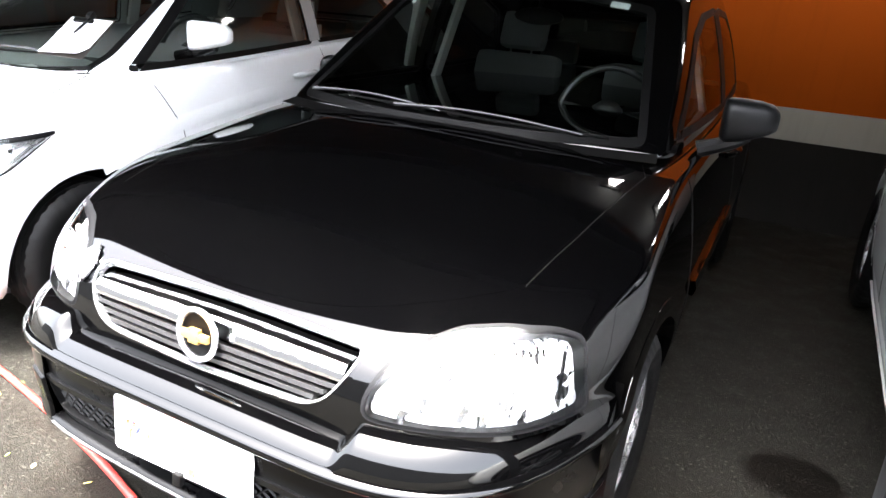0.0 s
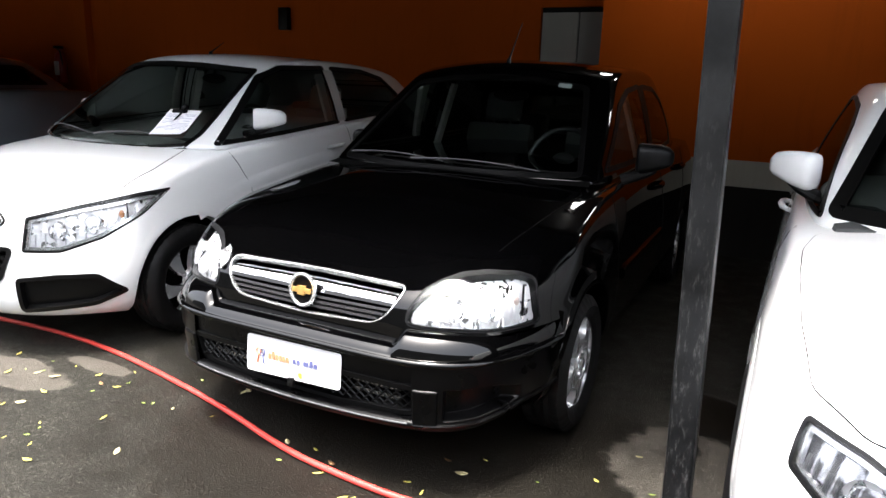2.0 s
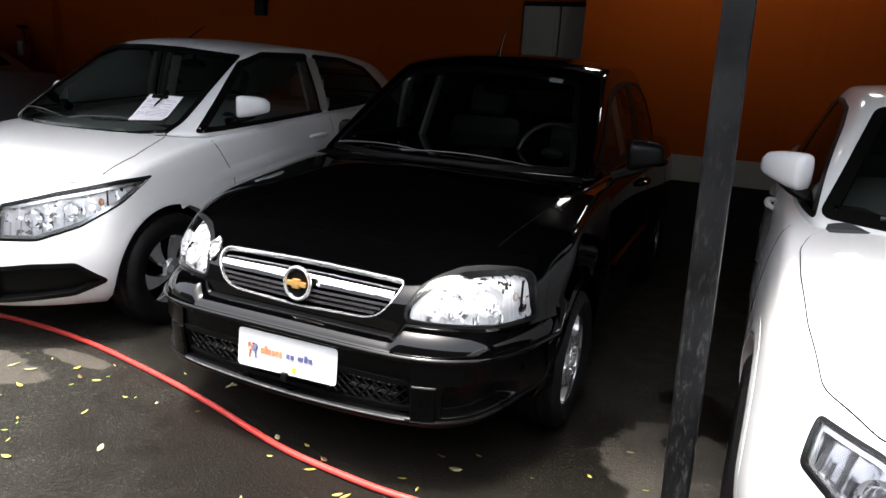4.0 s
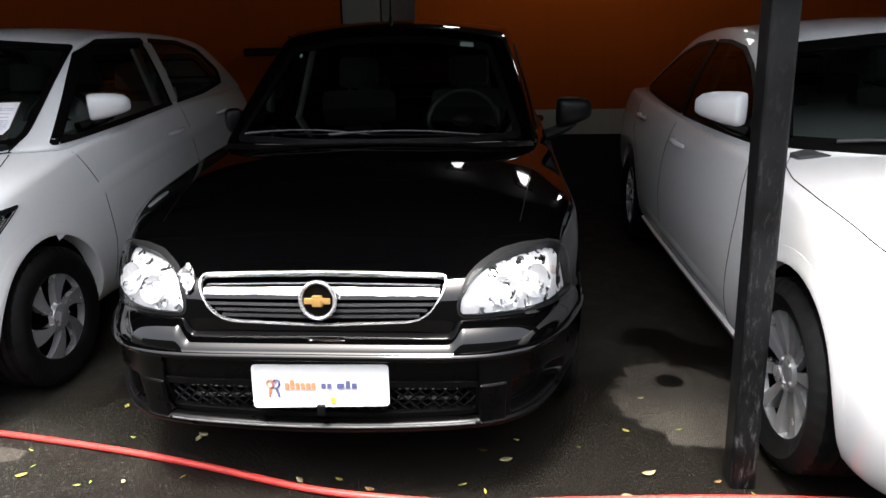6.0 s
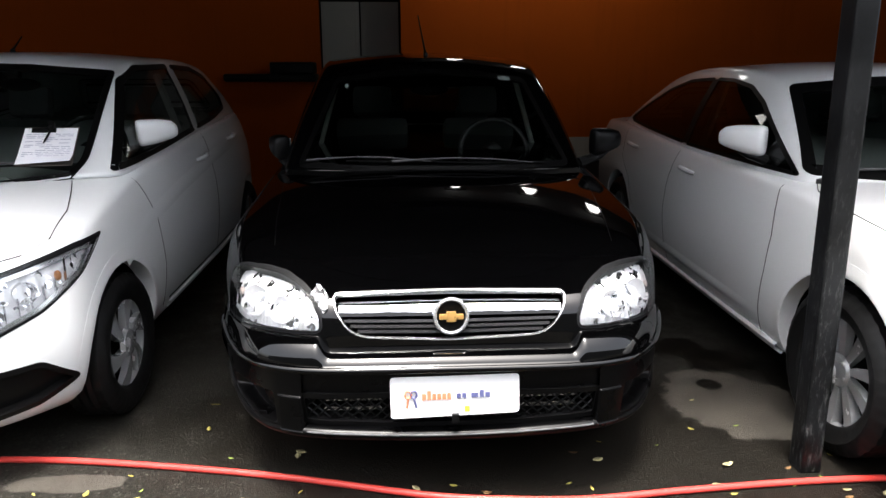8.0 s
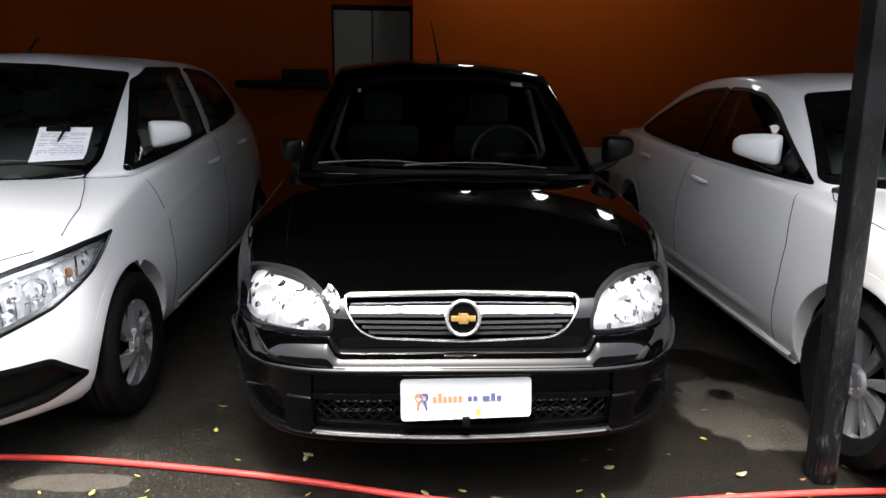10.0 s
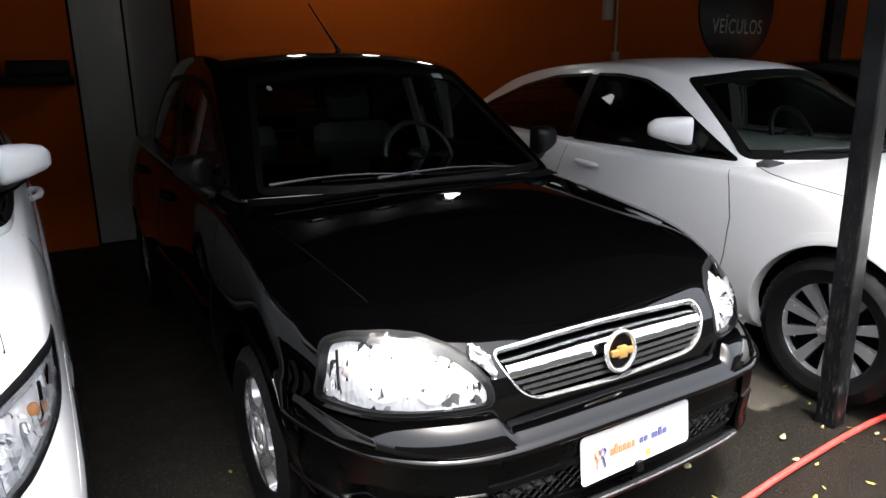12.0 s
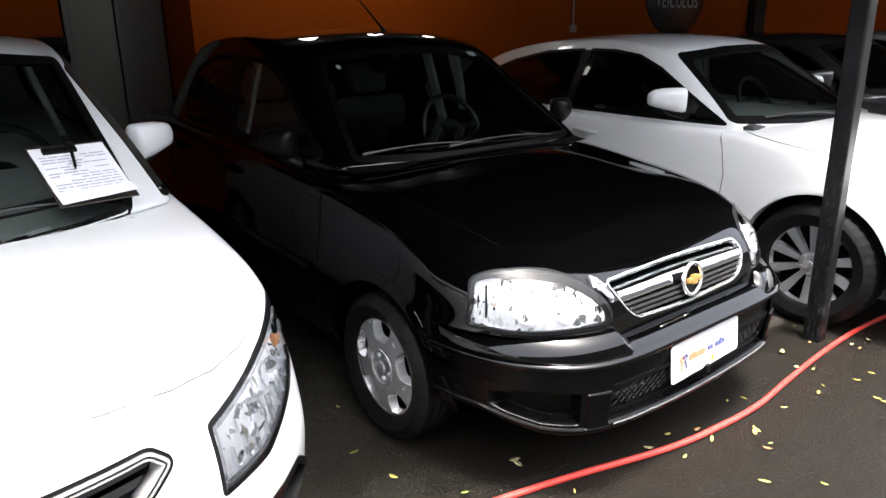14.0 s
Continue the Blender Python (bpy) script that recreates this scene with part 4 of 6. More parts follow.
def black_saloon():
    car = root("black_saloon", "black saloon car with clear headlights and chrome grille, on the asphalt", "car", pose(-0.015, 0.735, 0, 0, 0, 0), "parked cars")
    P = dict(
        rows=(0.0, 0.07, 0.174, 0.383, 0.47, 0.51, 0.532, 0.58, 0.64, 0.70, 0.835, 0.93, 1.0),
        cols=(1.0, 0.965, 0.90, 0.78, 0.565, 0.485, 0.25, 0.0, -0.25, -0.485, -0.565, -0.78, -0.90, -0.965, -1.0), nose=(0.5, 0.503, 0.58, 0.004),
        ys=(-0.30, -0.12, 0.12, 0.38, 0.75, 1.2, 1.65, 2.1, 2.45, 2.75, 3.05, 3.35),
        prof_f=(0, 0.1, 0.25, 0.5, 0.7, 0.9, 1.0),
        zb=[(-0.3, 0.20), (0.4, 0.21), (2.2, 0.22), (3.35, 0.28)],
        zs=[(-0.3, 0.80), (-0.12, 0.842), (0.12, 0.878), (0.38, 0.925), (0.75, 0.95), (2.4, 1.0), (3.35, 0.99)],
        zc=[(-0.3, 0.735), (-0.12, 0.803), (0.12, 0.908), (0.38, 0.98), (0.75, 1.0), (2.4, 1.02), (3.35, 1.02)],
        wb=[(-0.3, 0.74), (0.4, 0.77), (2.4, 0.77), (3.35, 0.72)],
        wm=[(-0.3, 0.838), (-0.12, 0.848), (0.12, 0.855), (1.0, 0.855), (2.5, 0.85), (3.35, 0.79)],
        ws=[(-0.3, 0.825), (-0.12, 0.815), (0.12, 0.797), (0.38, 0.78), (0.8, 0.79), (2.4, 0.78), (3.35, 0.70)],
        front=[(0.18, -0.71), (0.24, -0.76), (0.30, -0.785), (0.42, -0.808), (0.465, -0.822), (0.50, -0.815), (0.535, -0.775), (0.575, -0.747), (0.60, -0.743), (0.66, -0.737), (0.70, -0.720), (0.735, -0.68), (0.79, -0.62)],
        rear=[(0.2, 3.35), (0.5, 3.42), (0.9, 3.40), (1.0, 3.36)], cor=0.44, cor_r=0.2, pow=7.0)
    low = lower_skin(P)
    U = dict(rows=UROWS, cols=UCOLS, stations=[
        (0.37, 0.73, 0.93, 1.10, 0.585, 1.43, 0.06), (0.85, 0.755, 0.93, 1.35, 0.60, 1.475, 0.05), (1.35, 0.76, 0.94, 1.6, 0.60, 1.49, 0.045),
        (1.9, 0.75, 0.95, 1.95, 0.595, 1.48, 0.045), (2.35, 0.73, 0.97, 2.25, 0.575, 1.45, 0.04), (2.8, 0.68, 0.98, 2.45, 0.55, 1.40, 0.035)],
        cf=(0.11, 0.13), cr=(0.12, 0.08), bulge=0.018)
    up = upper_skin(U)
    # windows
    scr = rounded([(-0.645, 0.985), (-0.50, 1.38), (-0.25, 1.415), (0, 1.425), (0.25, 1.415), (0.50, 1.38), (0.645, 0.985), (0.3, 0.97), (-0.3, 0.97)], 0.03)
    g = window(up, "windscreen", scr, "F", M_GLASS, car, 0.020, "clear windscreen with dark edge band")
    part("sticker", up.panel(rounded([(0.355, 1.372), (0.42, 1.366), (0.42, 1.386), (0.355, 1.392)], 0.004), "F", 0.006, 0.0, 0.03), M_STICKER, g, "small pale sticker")
    part("round_sticker", up.panel([(-0.44 + 0.010 * math.cos(t), 1.34 + 0.010 * math.sin(t)) for t in np.linspace(0, 6.0, 14)], "F", 0.006, 0.0, 0.03), M_STICKER, g)
    for s, v in ((-1, "L"), (1, "R")):
        fw = rounded([(0.56, 1.0), (1.02, 1.30), (1.22, 1.375), (1.48, 1.40), (1.48, 1.005)], 0.03)
        rw = rounded([(1.56, 1.005), (1.56, 1.40), (1.95, 1.385), (2.2, 1.31), (2.32, 1.15), (2.30, 1.03)], 0.04)
        window(up, "door_window", fw, v, M_GLASS, car, 0.022)
        window(up, "door_window", rw, v, M_GLASS, car, 0.022)
        pillar_cover(up, [(1.462, 1.01), (1.462, 1.395), (1.578, 1.395), (1.578, 1.01)], v, car)
    window(up, "rear_window", rounded([(-0.5, 1.07), (-0.42, 1.34), (0.42, 1.34), (0.5, 1.07)], 0.05), "B", M_GLASS_T, car, 0.04)
    # bonnet: a panel from above
    bon = []
    for x in np.linspace(-0.60, 0.60, 13):
        bon.append((x, -0.625 + 0.45 * abs(x / 0.80) ** 3.0))
    bon += [(0.665, 0.05), (0.69, 0.28), (0.66, 0.37), (0.4, 0.33), (0.0, 0.29), (-0.4, 0.33), (-0.66, 0.37), (-0.69, 0.28), (-0.665, 0.05)]
    bon = rounded(bon, 0.03, 3)
    part("bonnet", low.panel(bon, "T", 0.0006, 0.0, 0.03), M_BLACK, car, "glossy black bonnet with specks of dust")
    for sx in (1, -1):
        gapline(low, [(x * sx, y) for x, y in ((0.61, -0.42), (0.64, -0.20), (0.665, 0.05), (0.69, 0.28), (0.66, 0.37), (0.4, 0.33), (0.0, 0.29))], "T", car, 0.003, 0.0003)
    # headlights
    hl3 = [(-0.742, -0.415, 0.745), (-0.764, -0.44, 0.66), (-0.774, -0.428, 0.598), (-0.745, -0.485, 0.596), (-0.69, -0.56, 0.593), (-0.62, -0.64, 0.597), (-0.50, -0.705, 0.600), (-0.412, -0.728, 0.603), (-0.420, -0.725, 0.65), (-0.458, -0.70, 0.703), (-0.50, -0.65, 0.736), (-0.555, -0.59, 0.762), (-0.62, -0.53, 0.772), (-0.69, -0.455, 0.768)]
    for sx in (1, -1):
        a = -35 * sx
        o = slant([(x * sx, y, z) for x, y, z in hl3], a)
        bowls = slant([(-0.545 * sx, -0.66, 0.665), (-0.645 * sx, -0.585, 0.675)], a)
        amb = slant([(-0.722 * sx, -0.50, 0.680)], a)
        headlight(low, rounded(o if area2(o) > 0 else o[::-1], 0.025), a, car, [(bowls[0], 0.046), (bowls[1], 0.054)], amb, rimw=0.005, brow=0.003, amber_r=0.010, amber_mat=M_PINK, bowl_mat=M_REFL)
    # grille
    gr = rounded([(-0.385, 0.712), (0, 0.714), (0.385, 0.712), (0.374, 0.67), (0.335, 0.612), (0.285, 0.586), (0, 0.574), (-0.285, 0.586), (-0.335, 0.612), (-0.374, 0.67)], 0.03)
    low.cut(gr, "F", 0.002)
    gb = part("grille", low.panel(gr, "F", -0.05, 0.0, 0.04), M_UNDER, car, "black grille with chrome bar and chrome frame")
    part("grille_frame", low.panel(inset(gr, -0.0015), "F", 0.003, 0.02, 0.02, hole=inset(gr, 0.0025)), M_BRIGHT, gb, "thin chrome frame")
    rows = []
    lean = np.linspace(0.15, 0.95, 9)
    drop = np.concatenate(([0.0], np.cumsum(np.tan((lean[1:] + lean[:-1]) / 2)))) / 8
    for x in np.linspace(-0.362, 0.362, 60):
        q, n = low.at((x, 0.667), "F")
        hh = 0.0185 - 0.006 * abs(x)
        bar = [(q.x, q.y - 0.008 + 2 * hh * float(d), q.z - hh + 2 * hh * k / 8) for k, d in enumerate(drop)]
        rows.append([(q.x, q.y + 0.03, q.z - hh), *bar, (q.x, q.y + 0.05, q.z + hh)])
    part("grille_bar", lofted(rows), M_CHROME_BAR, gb, "broad rounded chrome bar", sharp=40)
    for z in (0.638, 0.621, 0.604):
        hw = 0.346 - (0.638 - z) * 1.3
        sl = [(-hw, z + 0.005), (0, z + 0.001), (hw, z + 0.005), (hw, z - 0.004), (0, z - 0.008), (-hw, z - 0.004)]
        part("grille_slat", low.panel(sl, "F", -0.004, 0.03, 0.03), M_SLAT, gb)
    # badge
    q, n = low.at((0.0, 0.652), "F")
    mb = Matrix.Translation(q + Vector((0, -0.022, 0.003))) @ Matrix.Rotation(radians(-6), 4, "X")
    bm = bmesh.new()
    tube(bm, [Vector((0.052 * math.cos(t), 0, 0.056 * math.sin(t))) for t in np.linspace(0, 2 * math.pi, 41)], 0.0068, 8, caps=False)
    bmesh.ops.transform(bm, matrix=mb, verts=bm.verts)
    bd = part("badge", bm, M_BRIGHT, gb, "round chrome badge ring")
    bm = bmesh.new()
    lathe(bm, [(0.051, 0.0), (0.050, 0.006), (0.001, 0.006)], 32)
    bmesh.ops.transform(bm, matrix=mb @ Matrix.Rotation(-math.pi / 2, 4, "Z") @ Matrix.Translation((-0.012, 0, 0)), verts=bm.verts)
    part("badge_plate", bm, M_RUBBER, bd)
    bm = bmesh.new()
    for lo, hi in (((-0.039, -0.012, -0.009), (0.039, 0.0, 0.008)), ((-0.015, -0.0125, -0.017), (0.015, 0.0, 0.016))):
        box(bm, lo, hi, 0.002)
    bmesh.ops.transform(bm, matrix=mb, verts=bm.verts)
    part("badge_emblem", bm, M_GOLD, bd, "gold plain cross-bar shape")
    # nose panel round the grille and bumper mouldings
    tape = rounded([(-0.455, 0.708), (-0.436, 0.732), (-0.412, 0.722), (-0.396, 0.702), (-0.398, 0.672), (-0.412, 0.660), (-0.428, 0.688)], 0.006)
    tb = low.panel(tape[::-1], "F", 0.010, 0.006, 0.009)
    rt = random.Random(4)
    for v in tb.verts:
        v.co += Vector((rt.uniform(-0.003, 0.003), rt.uniform(-0.006, 0.003), rt.uniform(-0.003, 0.003)))
    part("silver_tape", tb, M_TAPE, car, "crumpled silver tape on the grille corner", smooth=False)
    low.cut([(-0.822, 0.14), (0.822, 0.14), (0.822, 0.582), (0.45, 0.582), (0.40, 0.512), (-0.40, 0.512), (-0.45, 0.582), (-0.822, 0.582)], "F", 0.0)
    bumper(car, P["front"])
    # lower intake with mesh
    it = rounded([(-0.478, 0.412), (0.478, 0.412), (0.475, 0.318), (0.2, 0.300), (-0.2, 0.300), (-0.475, 0.318)], 0.012)
    low.cut(it, "F", 0.003)
    mesh_back = part("air_intake", low.panel(it, "F", -0.06, 0.0, 0.05), M_UNDER, car, "black honeycomb air intake")
    part("intake_frame", low.panel(inset(it, -0.012), "F", 0.004, 0.06, 0.03, hole=inset(it, 0.006)), M_PLASTIC, mesh_back)
    bm = bmesh.new()
    for r_ in range(6):
        for c_ in range(51):
            x = -0.475 + c_ * 0.019
            z = 0.314 + r_ * 0.019
            if not inside(it, x, z):
                continue
            up_ = (c_ + r_) % 2 == 0
            a = (x, z + (0.0095 if up_ else -0.0095))
            b = (x + 0.019, z + (-0.0095 if up_ else 0.0095))
            pa, na = low.at(a, "F")
            pb, nb = low.at(b, "F")
            tube(bm, [pa - na * 0.012, pb - nb * 0.012], 0.0035, 4, caps=False)
    part("honeycomb", bm, M_PLASTIC, mesh_back, "black plastic honeycomb")
    for sx in (1, -1):
        hb = bmesh.new()
        for z in (0.332, 0.372):
            pts = [low.at((x * sx, z), "F") for x in np.linspace(0.23, 0.42, 6)]
            tube(hb, [p - n_ * 0.045 for p, n_ in pts], 0.012, 6)
        part("cooler_bar", hb, M_SATIN, mesh_back, "grey metal bar behind the mesh")
    # thin grey tube: the lip's highlight put in as a paler colour
    bm = bmesh.new()
    tube(bm, [bumper_at(x, -0.003, lip_z(x) + 0.005) for x in np.linspace(-0.47, 0.47, 41)], 0.0034, 8)
    part("lip_highlight", bm, M_EDGE, car, "thin pale line painting the highlight along the bumper lip")
    # plate with its paper cover
    pm = Matrix.Translation((0.008, -0.820, 0.411)) @ Matrix.Rotation(radians(-5), 4, "X") @ Matrix.Rotation(radians(-1.2), 4, "Y")
    bm = bmesh.new()
    box(bm, (-0.196, 0.004, -0.065), (0.196, 0.012, 0.065), 0.003)
    box(bm, (-0.15, 0.012, -0.05), (0.15, 0.035, 0.03), 0.003)
    bmesh.ops.transform(bm, matrix=pm, verts=bm.verts)
    pl = part("number_plate", bm, M_PLASTIC, car, "number plate hidden by a white card")
    bm = bmesh.new()
    cardp = rounded([(-0.207, -0.068), (0.207, -0.064), (0.208, 0.066), (-0.206, 0.070)], 0.014)
    vs = [bm.verts.new((p[0], 0.002 * math.sin(p[0] * 14), p[1])) for p in cardp]
    f = bm.faces.new(vs)
    ex = bmesh.ops.extrude_face_region(bm, geom=[f])
    bmesh.ops.translate(bm, vec=(0, 0.003, 0), verts=[v for v in ex["geom"] if isinstance(v, bmesh.types.BMVert)])
    bmesh.ops.recalc_face_normals(bm, faces=bm.faces)
    bmesh.ops.transform(bm, matrix=pm, verts=bm.verts)
    cd = part("plate_card", bm, M_CARD, pl, "white card with orange and navy print bars", sharp=20)

    def bars(name, mat, rects):
        b_ = bmesh.new()
        for x0, z0, x1, z1 in rects:
            box(b_, (x0, -0.0045, z0), (x1, -0.0025, z1))
        bmesh.ops.transform(b_, matrix=pm, verts=b_.verts)
        part(name, b_, mat, cd)
    bars("orange_bar", M_INK_R, [(-0.106, -0.008, -0.093, 0.012), (-0.089, -0.008, -0.077, 0.022), (-0.073, -0.008, -0.061, 0.012), (-0.057, -0.008, -0.045, 0.012), (-0.041, -0.008, -0.029, 0.012), (-0.025, -0.008, -0.013, 0.012)])
    bars("navy_bar", M_INK_B, [(0.005, -0.006, 0.018, 0.010), (0.023, -0.006, 0.036, 0.010), (0.052, -0.006, 0.074, 0.010), (0.079, -0.006, 0.092, 0.018), (0.097, -0.006, 0.112, 0.010)])
    bars("yellow_bar", M_INK_Y, [(0.030, -0.052, 0.046, -0.034)])
    bm = bmesh.new()
    for sx, mt in ((-0.150, M_INK_R), (-0.132, M_INK_B)):
        b_ = bmesh.new()
        tube(b_, [(sx + 0.010 * math.cos(t), -0.004, 0.012 + 0.012 * math.sin(t)) for t in np.linspace(0, 6.28, 14)], 0.0035, 4, caps=False)
        tube(b_, [(sx, -0.004, 0.0), (sx + (0.008 if mt is M_INK_B else -0.005), -0.004, -0.032)], 0.0035, 4)
        bmesh.ops.transform(b_, matrix=pm, verts=b_.verts)
        part("card_figure", b_, mt, cd)
    bm.free()
    bm = bmesh.new()
    box(bm, (-0.012, -0.012, -0.088), (0.012, 0.004, -0.058), 0.003)
    bmesh.ops.transform(bm, matrix=pm, verts=bm.verts)
    part("plate_seal", bm, M_PLASTIC, pl)
    # side joints
    for s, v in ((-1, "L"), (1, "R")):
        gapline(low, [(0.44, 0.93), (0.40, 0.75), (0.42, 0.5), (0.45, 0.30)], v, car)
        gapline(low, [(1.50, 0.97), (1.52, 0.7), (1.50, 0.30)], v, car)
        gapline(low, [(2.34, 0.98), (2.30, 0.8), (2.12, 0.6)], v, car)
        part("side_moulding", low.strip([(0.47, 0.56), (1.0, 0.57), (1.47, 0.575)], v, 0.05, 0.012, 0.004), M_BLACK, car)
        door_handle(low, 1.33, 0.86, s, M_BLACK, car)
        door_handle(low, 2.12, 0.89, s, M_BLACK, car)
        arch(low, 0.0, 0.285, 0.335, s, M_BLACK, car, 0.2)
        arch(low, 2.49, 0.285, 0.335, s, M_BLACK, car, 0.24)
        wheel(car, s * 0.745, 0.0, 0.285, 0.200, "cap", s)
        wheel(car, s * 0.735, 2.49, 0.285, 0.200, "cap", s)
        if s > 0:
            door_mirror(car, (0.825, 0.70), (0.985, 0.755), 0.992, 1.135, M_PLASTIC)
        else:
            door_mirror(car, (-0.755, 0.74), (-0.83, 0.90), 0.975, 1.10, M_PLASTIC)
    wiper(up, (-0.60, 1.0), (-0.02, 1.0), car)
    wiper(up, (-0.20, 1.0), (0.46, 0.99), car)
    bm = bmesh.new()
    a = [(-0.70, 0.36), (-0.4, 0.29), (0, 0.25), (0.4, 0.29), (0.70, 0.36)]
    lo_ = [bm.verts.new((x, y, 0.955)) for x, y in a]
    hi_ = [bm.verts.new((x * 0.96, y + 0.16, 0.99)) for x, y in a]
    for i in range(4):
        bm.faces.new((lo_[i], lo_[i + 1], hi_[i + 1], hi_[i]))
    part("cowl_cover", bm, M_RUBBER, car)
    antenna(car, (-0.02, 1.13, 1.51), (-0.055, 1.40, 1.735))
    cabin(car, 0.42, 2.6, 0.68, 0.97, ypil=1.52)
    part("body", low.base(), M_BLACK, car, "gloss black lower bodywork")
    part("roof", up.base(), M_BLACK, car, "gloss black roof and pillars")
    return car


M_SLAT = simple("dark_slat_plastic", (0.035, 0.035, 0.037), 0.35, 0.3, vary=0.1)
M_STICKER = simple("pale_sticker", (0.25, 0.30, 0.28), 0.6, vary=0.15, scale=60)


# ---- white hatchback ----
def hatch(name, label, m, mat, full=True):
    car = root(name, label, "car", m, "parked cars")
    P = dict(
        rows=(0.0, 0.08, 0.2, 0.34, 0.46, 0.58, 0.68, 0.78, 0.88, 0.95, 1.0), cols=COLS,
        ys=(-0.36, -0.16, 0.06, 0.28, 0.55, 0.9, 1.3, 1.75, 2.2, 2.5, 2.75, 2.95),
        prof_f=(0, 0.1, 0.25, 0.45, 0.68, 0.9, 1.0),
        zb=[(-0.12, 0.19), (0.5, 0.21), (2.2, 0.22), (2.95, 0.30)],
        zs=[(-0.36, 0.80), (-0.16, 0.855), (0.06, 0.905), (0.28, 0.945), (0.5, 0.98), (1.75, 1.08), (2.95, 1.12)],
        zc=[(-0.36, 0.79), (-0.16, 0.87), (0.06, 0.935), (0.28, 0.98), (0.5, 1.01), (1.75, 1.08), (2.95, 1.12)],
        wb=[(-0.12, 0.76), (0.5, 0.78), (2.4, 0.78), (2.95, 0.72)],
        wm=[(-0.36, 0.85), (-0.16, 0.862), (0.05, 0.865), (0.25, 0.865), (1.3, 0.865), (2.5, 0.85), (2.95, 0.80)],
        ws=[(-0.36, 0.80), (-0.16, 0.815), (0.05, 0.81), (0.25, 0.80), (0.5, 0.795), (0.85, 0.80), (2.4, 0.77), (2.95, 0.70)],
        front=[(0.18, -0.71), (0.25, -0.78), (0.35, -0.79), (0.5, -0.785), (0.6, -0.77), (0.7, -0.745), (0.78, -0.71), (0.85, -0.66)],
        rear=[(0.2, 3.0), (0.5, 3.12), (0.9, 3.1), (1.1, 3.05)], cor=0.42, cor_r=0.25, pow=3.2, decay=(1, 0.82, 0.6, 0.36, 0.15))
    low = lower_skin(P)
    U = dict(rows=UROWS, cols=UCOLS, stations=[
        (0.27, 0.785, 0.94, 0.93, 0.60, 1.445, 0.05), (0.80, 0.79, 0.97, 1.25, 0.62, 1.485, 0.045), (1.4, 0.785, 1.0, 1.6, 0.62, 1.495, 0.04),
        (2.0, 0.77, 1.04, 2.05, 0.61, 1.475, 0.04), (2.5, 0.74, 1.07, 2.4, 0.59, 1.44, 0.035), (2.95, 0.70, 1.08, 2.62, 0.56, 1.39, 0.03)],
        cf=(0.27, 0.20), cr=(0.12, 0.08), bulge=0.02)
    up = upper_skin(U)
    scr = rounded([(-0.60, 0.975), (-0.630, 1.04), (-0.620, 1.13), (-0.602, 1.25), (-0.578, 1.416), (-0.25, 1.444), (0, 1.450), (0.25, 1.444), (0.578, 1.416), (0.602, 1.25), (0.620, 1.13), (0.630, 1.04), (0.60, 0.975), (0.3, 0.950), (-0.3, 0.950)], 0.02)
    window(up, "windscreen", scr, "F", M_GLASS_M, car, 0.022, "clear windscreen with dark edge band")
    tint = M_GLASS_M if full else M_GLASS_T
    for s, v in ((-1, "L"), (1, "R")):
        fw = rounded([(0.31, 0.990), (0.66, 1.26), (0.82, 1.380), (1.02, 1.444), (1.46, 1.456), (1.48, 1.075), (0.9, 1.03)], 0.02)
        rw = rounded([(1.54, 1.08), (1.53, 1.454), (1.95, 1.445), (2.25, 1.392), (2.46, 1.25), (2.42, 1.16), (2.0, 1.11)], 0.03)
        window(up, "door_window", fw, v, tint, car, 0.022)
        window(up, "door_window", rw, v, tint, car, 0.022)
        pillar_cover(up, [(1.465, 1.085), (1.445, 1.43), (1.545, 1.43), (1.558, 1.09)], v, car, M_PILLAR)
    window(up, "rear_window", rounded([(-0.5, 1.14), (-0.42, 1.36), (0.42, 1.36), (0.5, 1.14)], 0.05), "B", M_GLASS_T, car, 0.04)
    # bonnet
    bon = [(x, -0.66 + 0.50 * abs(x) ** 3.0) for x in np.linspace(-0.43, 0.43, 13)]
    side = [(0.53, -0.575), (0.62, -0.505), (0.69, -0.42), (0.735, -0.31), (0.712, -0.10), (0.655, 0.07), (0.60, 0.21), (0.40, 0.13)]
    bon += side + [(0.0, 0.05)] + [(-x, y) for x, y in side[::-1]]
    bon = rounded(bon, 0.02, 3)
    part("bonnet", low.panel(bon, "T", 0.003, 0.008, 0.04), mat, car)
    for sx in (1, -1):
        gapline(low, [(x * sx, y) for x, y in (*side[3:], (0.0, 0.05))], "T", car, 0.006)
        part("panel_gap", low.strip([(x * sx, y) for x, y in ((0.0, -0.66), (0.3, -0.647), (0.43, -0.62), *side[:3])], "T", 0.003, 0.0040), M_EDGE, car)
    for sx in (1, -1):
        gapline(up, [(0.612 * sx, 0.945), (0.602 * sx, 0.97), (0.592 * sx, 0.998)], "F", car, 0.006)
    # swept-back headlights
    hl3 = [(0.475, -0.64, 0.70), (0.47, -0.67, 0.545), (0.645, -0.61, 0.545), (0.775, -0.48, 0.605), (0.84, -0.30, 0.70), (0.835, -0.11, 0.81), (0.81, -0.28, 0.80), (0.66, -0.50, 0.755)]
    for sx in (1, -1):
        a = 45 * sx
        o = slant([(x * sx, y, z) for x, y, z in hl3], a)
        bw = slant([(0.60 * sx, -0.58, 0.645), (0.72 * sx, -0.48, 0.68)], a)
        am = slant([(0.79 * sx, -0.37, 0.712)], a)
